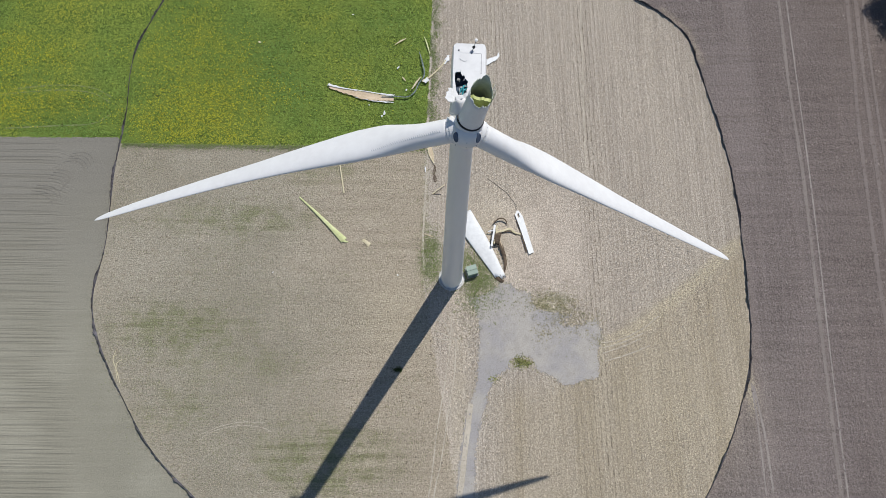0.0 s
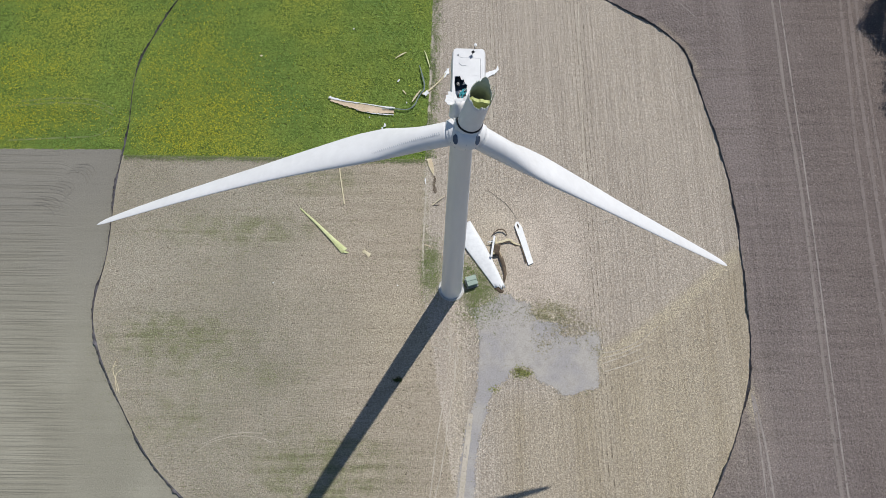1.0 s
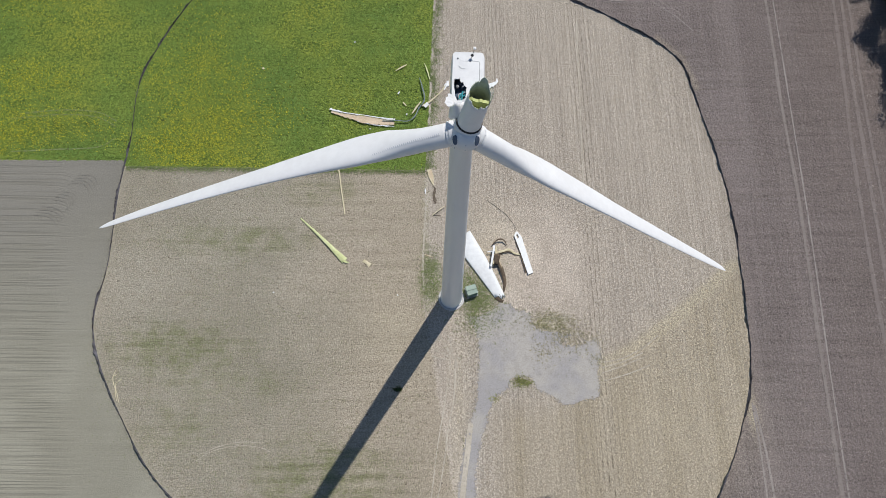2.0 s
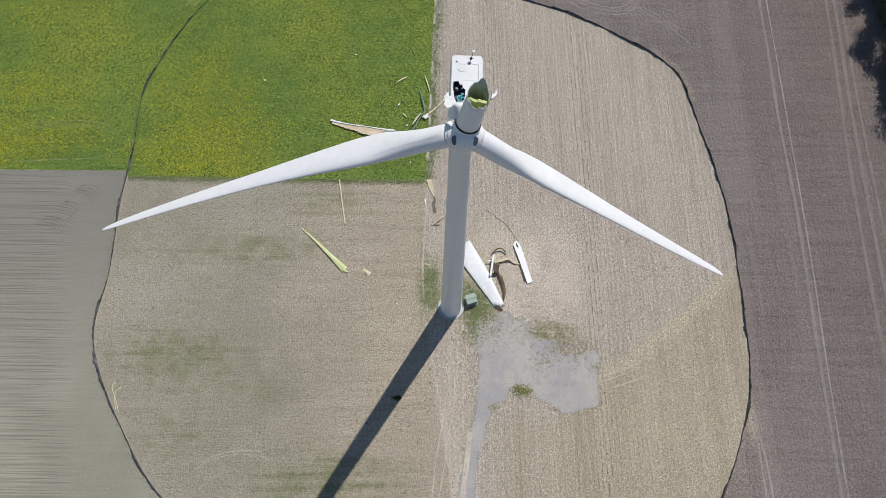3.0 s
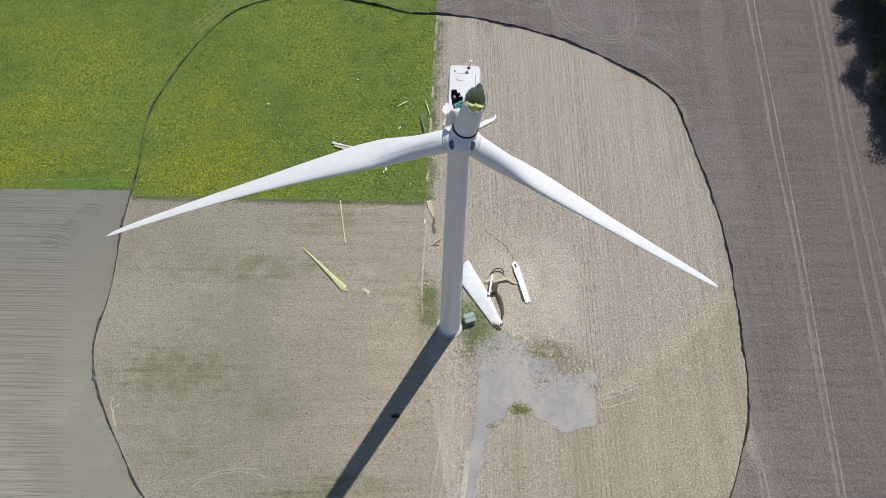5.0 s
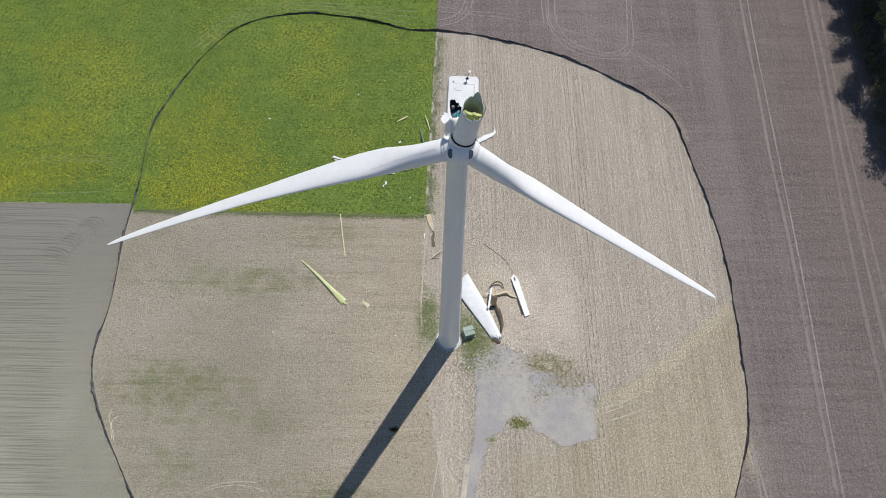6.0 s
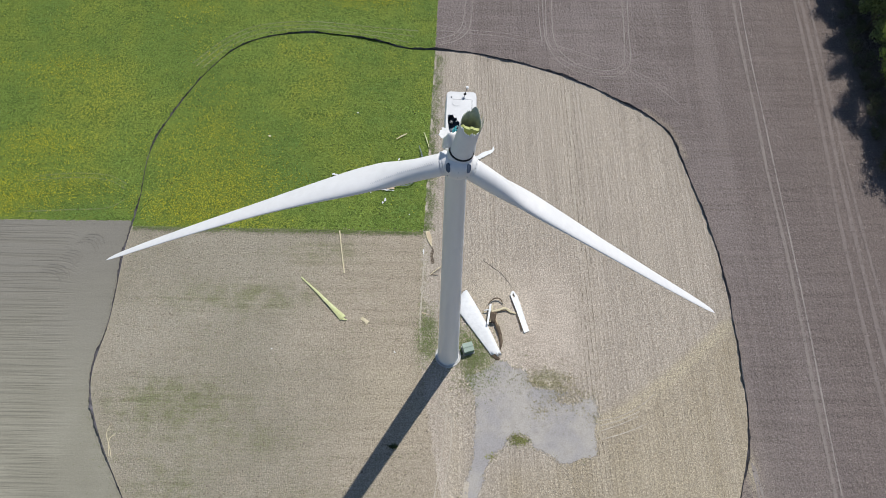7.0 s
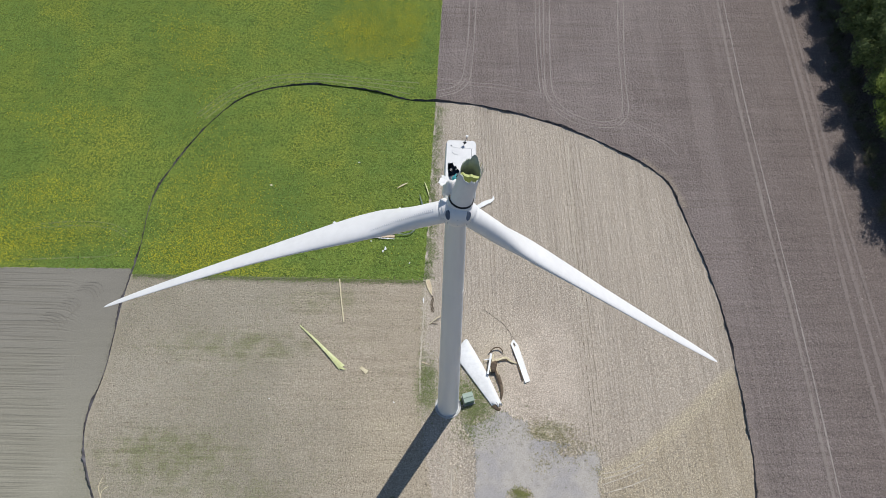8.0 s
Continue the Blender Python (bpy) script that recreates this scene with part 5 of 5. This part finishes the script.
def ribbon(pts, widths, thick=0.06, arch=0.0, fray=0.0, seed=1, lift=0.0, step=0.5):
    """A long thin piece lying along plan points, of changing width, arched across and frayed at its rims."""
    rng = random.Random(seed)
    line = spline([p[:2] for p in pts], step)
    s = np.concatenate([[0], np.cumsum(np.hypot(*np.diff(line, axis=0).T))])
    t = s / s[-1]
    w = np.interp(t, np.linspace(0, 1, len(widths)), widths)
    zz = np.interp(t, np.linspace(0, 1, len(pts)), [p[2] if len(p) > 2 else 0.0 for p in pts])
    tang = np.gradient(line, axis=0)
    tang /= np.linalg.norm(tang, axis=1)[:, None]
    bm = bmesh.new()
    rows = []
    for i in range(len(line)):
        nx, ny = -tang[i][1], tang[i][0]
        row = []
        for u in (-1, -0.6, 0, 0.6, 1):
            k = u * w[i] * 0.5 * (1 + (rng.uniform(-fray, fray) if abs(u) == 1 else 0))
            row.append(bm.verts.new((line[i][0] + nx * k, line[i][1] + ny * k, lift + zz[i] + thick + arch * (1 - u * u) * w[i] + float(swell(*line[i])))))
        rows.append(row)
    for a, b in zip(rows[:-1], rows[1:]):
        for k in range(4):
            bm.faces.new((a[k], a[k + 1], b[k + 1], b[k]))
    bm.normal_update()
    bmesh.ops.solidify(bm, geom=bm.faces[:], thickness=thick)
    return bm


def wreck(name, bm, mat, label, category="debris", group="", smooth=False):
    ob = part(name, bm, mat, None, label, smooth)
    return tagged(ob, label, category, group)


# the outer part of the lost blade, fallen beside the tower
def fallen_blade():
    rng = random.Random(9)
    thing = tagged(new("fallen_blade"), "large white blade section fallen beside the tower", "blade section")
    a, b = Vector((2.8, 13.0, 0)), Vector((8.7, 0.95, 0))
    axis = (b - a).normalized()
    side = Vector((-axis.y, axis.x, 0))
    stations = [0.0, 0.03, 0.08, 0.15, 0.25, 0.4, 0.55, 0.7, 0.82, 0.9, 0.96, 1.0]
    n = 24
    bm = bmesh.new()
    rings, inner = [], []
    for s in stations:
        east, west = float(np.interp(s, [0, 0.5, 1.0], [0.85, 1.1, 0.78])), float(np.interp(s, [0, 0.08, 0.2, 1.0], [0.2, -1.6, -2.5, -0.85]))
        c, off = east - west, (east + west) / 2
        th = float(np.interp(s, [0, 0.2, 1.0], [0.25, 0.72, 0.5]))
        ring, inn = [], []
        for k in range(n):
            u = 2 * math.pi * k / n
            jag = (rng.uniform(-0.4, 0.3) - 0.9 * max(0.0, -math.cos(u))) if s == 1.0 else 0.0
            x, z = math.cos(u) * c / 2, math.copysign(abs(math.sin(u)) ** 0.6, math.sin(u)) * th / 2 * (1.0 if math.sin(u) > 0 else 0.85) * (1 + 0.35 * math.cos(u))
            base = a.lerp(b, s) + axis * (jag if s == 1.0 else 0.0) + Vector((0, 0, th * 0.44 + 0.02))
            ring.append(bm.verts.new(base + side * (x + off) + Vector((0, 0, z))))
            inn.append(bm.verts.new(base + side * (x * 0.95 + off) + Vector((0, 0, z * 0.9))))
        rings.append(ring)
        inner.append(inn)
    for p, q in zip(rings[:-1], rings[1:]):
        for k in range(n):
            bm.faces.new((p[k], p[(k + 1) % n], q[(k + 1) % n], q[k]))
    for p, q in zip(inner[-5:-1], inner[-4:]):
        for k in range(n):
            bm.faces.new((p[(k + 1) % n], p[k], q[k], q[(k + 1) % n]))
    for k in range(n):
        bm.faces.new((rings[-1][k], rings[-1][(k + 1) % n], inner[-1][(k + 1) % n], inner[-1][k]))
    bm.faces.new(rings[0])
    bmesh.ops.delete(bm, geom=[v for v in bm.verts if not v.link_faces], context="VERTS")
    part("shell", bm, SHELL, thing, smooth=True)
    m = Matrix.Translation(a.lerp(b, 0.93) + Vector((0, 0, 0.3))) @ Matrix.Rotation(math.atan2(axis.y, axis.x), 4, "Z")
    part("shear_web", box(1.7, 0.06, 0.42, m), BURNT, thing)
    part("torn_core", torn_sheet([(a.lerp(b, 0.9) - side * 0.95 + Vector((0, 0, 0.05)), a.lerp(b, 0.9) - side * 0.6 + Vector((0, 0, 0.12))),
                                  (a.lerp(b, 0.97) - side * 0.9 + Vector((0, 0, 0.05)), a.lerp(b, 0.96) - side * 0.3 + Vector((0, 0, 0.25))),
                                  (b + axis * 0.5 - side * 0.6 + Vector((0, 0, 0.05)), b + axis * 0.4 + Vector((0, 0, 0.2))),
                                  (b + axis * 0.8 + Vector((0, 0, 0.04)), b + axis * 0.6 + side * 0.4 + Vector((0, 0, 0.1)))], 0.15, 12), BURNT, thing, "dark torn edge")
    return thing


fallen_blade()

# the heap of broken spar beside it
wreck("spar_beam", ribbon([(7.72, 10.3, 0.75), (7.4, 8.4, 0.8), (7.04, 6.4, 0.85)], [0.34, 0.3, 0.34], 0.1, 0.02, 0.08, 2, step=0.3), SHELL, "white broken spar beam propped on the fallen blade")
wreck("spar_beam", ribbon([(8.15, 10.2, 0.7), (7.8, 8.5, 0.75), (7.5, 6.9, 0.75)], [0.2, 0.26, 0.2], 0.08, 0.02, 0.12, 7, step=0.3), PALE_WOOD, "pale split spar beam propped on the fallen blade")
wreck("spar_beam", ribbon([(6.5, 9.2, 0.5), (7.2, 9.3, 0.62), (7.9, 9.4, 0.55)], [0.14, 0.2, 0.16], 0.07, 0.0, 0.1, 3, step=0.25), SHELL, "short white strut in the broken spar heap")
wreck("spar_strip", ribbon([(8.0, 9.1, 0.35), (9.3, 9.45, 0.35), (10.35, 9.75, 0.25), (11.2, 9.15, 0.12), (12.2, 8.85, 0.05)], [0.2, 0.34, 0.34, 0.26, 0.2], 0.07, 0.15, 0.25, 4, step=0.25), PALE_WOOD, "yellow splintered spar strip lying on stubble")
wreck("spar_strip", ribbon([(8.6, 8.95, 0.2), (9.6, 9.3, 0.22), (10.5, 9.35, 0.15), (11.5, 8.75, 0.05)], [0.08, 0.16, 0.14, 0.08], 0.05, 0.1, 0.2, 12, step=0.25), BURNT, "thin dark splinter under the yellow strip")
wreck("spar_strip", ribbon([(7.35, 10.6, 0.2), (8.0, 11.25, 0.4), (8.6, 11.6, 0.5), (9.3, 11.55, 0.5), (9.75, 11.1, 0.4), (9.86, 10.6, 0.1)], [0.1, 0.16, 0.22, 0.24, 0.2, 0.1], 0.05, 0.1, 0.1, 5, step=0.25), BURNT, "dark brown strip curled over the stubble")
wreck("laminate_sheet", ribbon([(8.1, 7.9, 0.35), (8.75, 6.5, 0.35), (9.2, 5.0, 0.25), (9.4, 3.6, 0.12), (9.22, 2.1, 0.02)], [0.3, 0.62, 0.6, 0.5, 0.12], 0.05, 0.25, 0.22, 6, step=0.25), BURNT, "brown curved laminate peeled from the blade")
wreck("laminate_strip", ribbon([(8.3, 8.2, 0.5), (8.75, 7.0, 0.5), (9.0, 6.0, 0.45)], [0.08, 0.16, 0.06], 0.04, 0.1, 0.2, 13, step=0.25), TAN, "tan strip along the brown laminate")


def spar_cup():
    """A short open tube of dark laminate lying on its side."""
    bm = bmesh.new()
    rng = random.Random(8)
    n = 24
    a, axis = Vector((7.75, 7.0, 0.5)), Vector((0.25, 0.85, 0.15)).normalized()
    u = Vector((1, -0.3, 0)).normalized()
    w = axis.cross(u)
    rings = []
    for s in (0.0, 0.6, 1.2, 1.9):
        rings.append([bm.verts.new(a + axis * (s + (rng.uniform(-0.2, 0.2) if s > 1.8 else 0)) + u * math.cos(2 * math.pi * k / n) * (0.62 - 0.05 * s) + w * math.sin(2 * math.pi * k / n) * 0.45) for k in range(n)])
    for p, q in zip(rings[:-1], rings[1:]):
        for k in range(n):
            bm.faces.new((p[k], p[(k + 1) % n], q[(k + 1) % n], q[k]))
    bm.normal_update()
    bmesh.ops.solidify(bm, geom=bm.faces[:], thickness=0.05)
    return bm


wreck("spar_tube", spar_cup(), BURNT, "dark hollow spar tube broken open on the ground", smooth=True)


def flat_panel():
    thing = tagged(new("shell_fragment"), "long white tapered shell fragment lying on stubble", "debris")
    m = pose(12.85, 9.2, 0.3, 0, 4, 15.5)
    part("panel", plate([(-0.62, 3.55), (-0.1, 4.15), (0.22, 4.05), (0.6, 2.9), (0.5, -3.9), (-0.46, -4.05), (-0.5, 0)], [(-0.3, 3.4), (0.05, 3.75), (0.12, 3.0), (-0.2, 2.75)], 0.12, m), SHELL, thing)
    part("panel_rim", ribbon([(11.6, 11.4, 0.05), (12.3, 9.2, 0.05), (13.1, 5.6, 0.05)], [0.25, 0.3, 0.2], 0.08, 0.0, 0.2, 3), BURNT, thing, "brown torn underside rim")
    return thing


flat_panel()
wreck("cable", tube([(6.6, 19.4, 0.05), (8.6, 17.8, 0.06), (10.0, 16.6, 0.06), (11.2, 14.9, 0.08), (11.9, 13.4, 0.35)], 0.028, 6), BLACK, "thin black cable trailing over the stubble", "cable")


# pad-mounted transformer
def transformer():
    thing = tagged(new("transformer_box"), "green steel transformer cabinet beside the tower", "transformer")
    m = pose(3.62, 2.05, 0, 0, 0, 17)
    part("plinth", box(2.0, 1.9, 0.3, m @ pose(0, 0, 0.1), 0.03), CONCRETE, thing)
    part("cabinet", box(1.7, 1.5, 1.25, m @ pose(0, 0, 0.86), 0.03), GREEN_BOX, thing)
    part("lid", box(1.8, 0.85, 0.1, m @ pose(0, 0.42, 1.53, -4), 0.03), GREEN_LID, thing)
    part("lid", box(1.8, 0.75, 0.1, m @ pose(0, -0.42, 1.5, 6), 0.03), GREEN_LID, thing)
    for k in (-0.42, 0.42):
        part("cabinet_door", box(0.8, 0.04, 1.1, m @ pose(k, -0.77, 0.85), 0.01), GREEN_BOX, thing)
    part("door_handle", box(0.05, 0.06, 0.22, m @ pose(0.06, -0.81, 0.9), 0.01), GREY_STEEL, thing)
    return thing


transformer()

# wreckage in the green crop
def crop_shell():
    thing = tagged(new("blade_shell"), "long split blade shell lying inside-up in crop", "debris")
    part("core", ribbon([(-22.2, 37.4, 0.2), (-19.5, 36.6, 0.25), (-16, 35.7, 0.3), (-12.8, 35.2, 0.25), (-10.3, 34.9, 0.2)], [0.5, 0.95, 1.5, 1.4, 0.7], 0.05, -0.05, 0.22, 21, step=0.3), TAN, thing, "bare tan core")
    part("skin_edge", ribbon([(-22.5, 37.9, 0.3), (-19.5, 37.05, 0.36), (-16, 36.5, 0.4), (-12.8, 35.95, 0.36), (-10.2, 35.6, 0.3)], [0.36, 0.14, 0.09, 0.12, 0.36], 0.05, 0.1, 0.7, 22, step=0.25), SHELL, thing, "white outer skin")
    part("skin_edge", ribbon([(-17.3, 35.3, 0.2), (-14, 34.55, 0.2), (-10.3, 34.25, 0.2)], [0.08, 0.13, 0.1], 0.05, 0.1, 0.7, 23, step=0.25), SHELL, thing)
    return thing


crop_shell()
wreck("edge_strip", ribbon([(-12.5, 35.4, 0.4), (-10.2, 35.4, 0.45), (-7.8, 35.3, 0.4), (-6.5, 36.3, 0.45), (-5.7, 38.1, 0.5), (-4.7, 39.9, 0.6), (-5.2, 42.9, 0.5), (-5.7, 44.8, 0.3)], [0.1, 0.16, 0.16, 0.18, 0.2, 0.24, 0.24, 0.1], 0.05, 0.12, 0.35, 24, step=0.3), DARK_STRIP, "dark bent edge strip lying in the crop")
wreck("splinter", ribbon([(-7.0, 36.9, 0.4), (-6.2, 38.2, 0.45), (-5.4, 39.4, 0.5)], [0.12, 0.32, 0.14], 0.06, 0.1, 0.3, 25), PALE_WOOD, "pale wood splinter on the bent strip", group="splinters")
wreck("splinter", ribbon([(-5.1, 38.6, 0.3), (-3.4, 39.9, 0.2), (-1.7, 41.8, 0.12), (-0.6, 43.4, 0.1)], [0.36, 0.2, 0.16, 0.22], 0.05, 0.1, 0.6, 26, step=0.25), PALE_WOOD, "long pale splinter reaching out of the crop", group="splinters")
wreck("shell_scrap", torn_sheet([((-1.2, 42.5, 0.1), (-0.8, 42.3, 0.1)), ((-0.95, 43.0, 0.12), (-0.35, 42.9, 0.12)), ((-0.75, 43.5, 0.15), (-0.1, 43.3, 0.12)), ((-0.5, 44.0, 0.12), (-0.05, 44.0, 0.12)), ((-0.4, 44.5, 0.1), (-0.1, 44.4, 0.1))], 0.2, 31, 0.03, 5, 0.1), SHELL, "crumpled white shell scrap at the crop's edge", group="shell scraps")
wreck("shell_scrap", torn_sheet([((-5.0, 38.5, 0.5), (-4.5, 38.2, 0.45)), ((-4.3, 39.3, 0.5), (-3.9, 38.9, 0.4))], 0.1, 33), SHELL, "crumpled white shell scrap in the crop", group="shell scraps")
wreck("shell_piece", plate(ragged([(5.49, 42.34), (6.29, 42.96), (7.19, 43.51), (8.1, 43.87), (8.78, 44.15), (9.19, 44.9), (9.34, 44.02), (8.99, 43.47), (8.19, 42.92), (7.51, 42.44), (6.61, 42.02), (5.82, 41.54)], 0.13, 34, 4), None, 0.05, pose(0, 0, 0.2)), SHELL, "jagged white shell piece on the stubble", "debris")
wreck("shell_piece", ribbon([(-3.75, 25.4, 0.08), (-3.4, 24.0, 0.1), (-2.85, 22.1, 0.05)], [0.75, 0.85, 0.1], 0.06, -0.05, 0.15, 35, step=0.3), PALE_WOOD, "pointed shell piece with pale inside, on stubble", "debris")
wreck("shell_core", ribbon([(-3.6, 25.2, 0.13), (-3.3, 24.0, 0.13), (-2.95, 22.8, 0.12)], [0.5, 0.5, 0.1], 0.05, 0.0, 0.1, 36), TAN, "tan core lying in the pointed shell piece")
wreck("splinter", ribbon([(-3.15, 16.3, 0.05), (-2.0, 17.2, 0.25), (-0.9, 18.0, 0.4)], [0.16, 0.14, 0.1], 0.06, 0.0, 0.1, 37), PALE_WOOD, "pale splinter standing up beside the tower", group="splinters")
wreck("splinter", ribbon([(-3.1, 16.4, 0.05), (-2.4, 16.35, 0.05), (-1.6, 16.3, 0.03)], [0.12, 0.1, 0.05], 0.05, 0.0, 0.1, 38), BURNT, "thin dark splinter on the weedy strip", group="splinters")
wreck("splinter", ribbon([(-4.4, 8.9, 0.04), (-3.6, 8.6, 0.06), (-2.9, 8.35, 0.03)], [0.16, 0.14, 0.08], 0.05, 0.0, 0.1, 39), TAN, "tan splinter in the weeds by the tower", group="splinters")
wreck("splinter", ribbon([(-4.45, 21.6, 0.04), (-4.4, 21.1, 0.05), (-4.35, 20.5, 0.03)], [0.1, 0.28, 0.1], 0.05, 0.0, 0.1, 40), SHELL, "small white splinter on bare soil", group="splinters")
wreck("splinter", ribbon([(-10.3, 46.4, 0.25), (-9.3, 47.1, 0.3), (-8.2, 47.8, 0.25)], [0.1, 0.3, 0.12], 0.06, 0.0, 0.1, 41), PALE_WOOD, "pale splinter lying in green crop", group="splinters")
wreck("splinter", ribbon([(-4.75, 48.1, 0.25), (-4.2, 46.4, 0.3), (-3.75, 44.6, 0.22)], [0.12, 0.25, 0.12], 0.06, 0.0, 0.1, 42), LIME, "lime-green splinter lying in green crop", group="splinters")
wreck("splinter", ribbon([(-8.8, 39.5, 0.25), (-8.5, 39.1, 0.3), (-8.1, 38.6, 0.25)], [0.15, 0.25, 0.1], 0.06, 0.0, 0.1, 43), PALE_WOOD, "short pale splinter in green crop", group="splinters")
for k, (bx, by, bs) in enumerate(((-9.6, 41.6, 0.55), (-11.9, 32.1, 0.75), (-35.9, 46.9, 0.5), (-8.0, 36.9, 0.35), (-12.4, 31.5, 0.4), (-7.2, 28.9, 0.3), (-18.4, 53.0, 0.3), (-30.2, 2.0, 0.28), (-9.0, 1.6, 0.3), (-14.8, 33.8, 0.3))):
    r2 = random.Random(60 + k)
    ang = r2.uniform(0, 3)
    dx, dy = math.cos(ang) * bs * 0.6, math.sin(ang) * bs * 0.6
    hgt = 0.28 if by > 27 else 0.05
    wreck("shell_scrap", torn_sheet([((bx - dx - dy * 0.5, by - dy + dx * 0.5, hgt), (bx - dx + dy * 0.4, by - dy - dx * 0.4, hgt)), ((bx - dy * 0.6, by + dx * 0.6, hgt + 0.05), (bx + dy * 0.6, by - dx * 0.6, hgt + 0.03)), ((bx + dx - dy * 0.2, by + dy + dx * 0.2, hgt), (bx + dx + dy * 0.1, by + dy - dx * 0.1, hgt))], bs * 0.15, 70 + k, 0.03, 4), PALE_WOOD if k == 2 else SHELL, "small tan scrap in green crop" if k == 2 else ("small white scrap in green crop" if by > 27 else "small white scrap on bare soil"), "debris", "shell scraps")

# wreckage on the fallow field
def lime_shard():
    thing = tagged(new("lime_shard"), "long lime-green fibreglass shard on bare soil", "debris")
    part("strip", ribbon([(-26.5, 15.7, 0.03), (-23.6, 13.0, 0.12), (-20.8, 10.2, 0.22), (-18.3, 7.7, 0.1)], [0.16, 0.38, 0.62, 1.15], 0.05, 0.1, 0.04, 44), LIME, thing)
    part("prong", ribbon([(-18.6, 7.8, 0.1), (-18.1, 7.5, 0.12), (-17.6, 7.45, 0.05)], [0.6, 0.4, 0.1], 0.05, 0.0, 0.1, 45), LIME, thing)
    return thing


lime_shard()
wreck("splinter", ribbon([(-20.2, 25.3, 0.05), (-19.5, 21.0, 0.1), (-18.7, 16.5, 0.04)], [0.2, 0.16, 0.2], 0.07, 0.1, 0.12, 46), PALE_WOOD, "long thin pale stick on bare soil", group="splinters")
wreck("shell_scrap", torn_sheet([((-15.2, 7.6, 0.05), (-14.9, 8.1, 0.05)), ((-14.5, 7.1, 0.1), (-14.2, 7.7, 0.1)), ((-13.9, 6.7, 0.05), (-13.6, 7.0, 0.05))], 0.22, 47, 0.03, 4, 0.06), PALE_WOOD, "pale ragged scrap lying on bare soil", group="shell scraps")
for k, pts in enumerate(([(-55.0, -11.4), (-55.3, -12.6), (-55.0, -13.6), (-54.2, -15.2), (-53.7, -16.6)], [(-53.9, -13.0), (-54.6, -13.5), (-54.5, -15.0), (-54.1, -16.4)], [(-55.2, -12.4), (-54.7, -12.1)], [(-54.3, -13.1), (-53.7, -12.8)])):
    wreck("fibre_strand", ribbon(pts, [0.07, 0.1, 0.08], 0.04, 0.0, 0.2, 80 + k, 0.05, 0.4), PALE_WOOD, "pale loose fibre strand beside the silt fence", "debris", "fibre strands")

# tufts and gouges
def tuft(cx, cy, rad, count, seed, label, mat, tall=0.45):
    rng = np.random.RandomState(seed)
    n = count
    q = np.column_stack([cx + rng.normal(0, rad, n), cy + rng.normal(0, rad * 0.6, n)])
    v, f = rosette(5, 0.5, 0.6, 0.14)
    ob = scatter("weed_clump", mat, v, f, q, rng.uniform(0.14, 0.34, n), rng.uniform(0, 6.28, n), label, "weeds", heights=rng.uniform(0.08, tall * 0.5, n))
    return ob


BUSH = leaf_material("bush_leaf", (0.2, 0.22, 0.07), (0.36, 0.36, 0.14))
tuft(11.4, -13.2, 0.8, 170, 1, "green weed clump growing in the gravel", BUSH)
tuft(12.6, -13.4, 0.5, 80, 2, "small green weed clump growing in gravel", BUSH, 0.3)
tuft(-8.6, -14.5, 0.32, 90, 3, "dark green weed clump on bare soil", FOLIAGE, 0.9)
tuft(7.0, -16.0, 0.5, 50, 4, "low green weed clump beside the gravel road", BUSH, 0.25)
GOUGE = with_alpha(speckled("fresh_dug_soil", (0.09, 0.07, 0.05), (0.16, 0.125, 0.095), 4.0, 0.95, 0.5, relief=0.5))
tagged(overlay("soil_gouge", spline([(-3.0, 22.2), (-2.5, 21.6), (-2.6, 20.2), (-2.3, 18.9), (-2.9, 18.7), (-3.1, 20.4), (-2.9, 21.4), (-3.0, 22.2)], 0.3), 0.25, 0.035, GOUGE, 0.12), "dark fresh gouge in the dry soil", "soil", kind="structure")
for points in ([(-2.0, -4.8), (-1.4, -6.0), (-0.5, -7.5), (0.1, -9.4)],
               [(-1.3, -4.4), (-0.4, -5.6), (0.2, -7.5), (0.4, -9.4)],
               [(-2.4, -6.0), (-1.3, -7.0), (-0.3, -8.4), (0.1, -9.8)],
               [(-2.8, -8.0), (-1.6, -8.4), (-0.5, -9.0), (0.1, -9.6)],
               [(-3.0, -9.0), (-1.6, -9.4), (-0.2, -9.6)],
               [(0.4, -9.1), (1.0, -9.8), (1.1, -11.4)],
               [(1.0, -8.9), (1.6, -9.7), (1.9, -11.1)]):
    wheel_track(points, 0.14, PALE_TRACK, RUT)
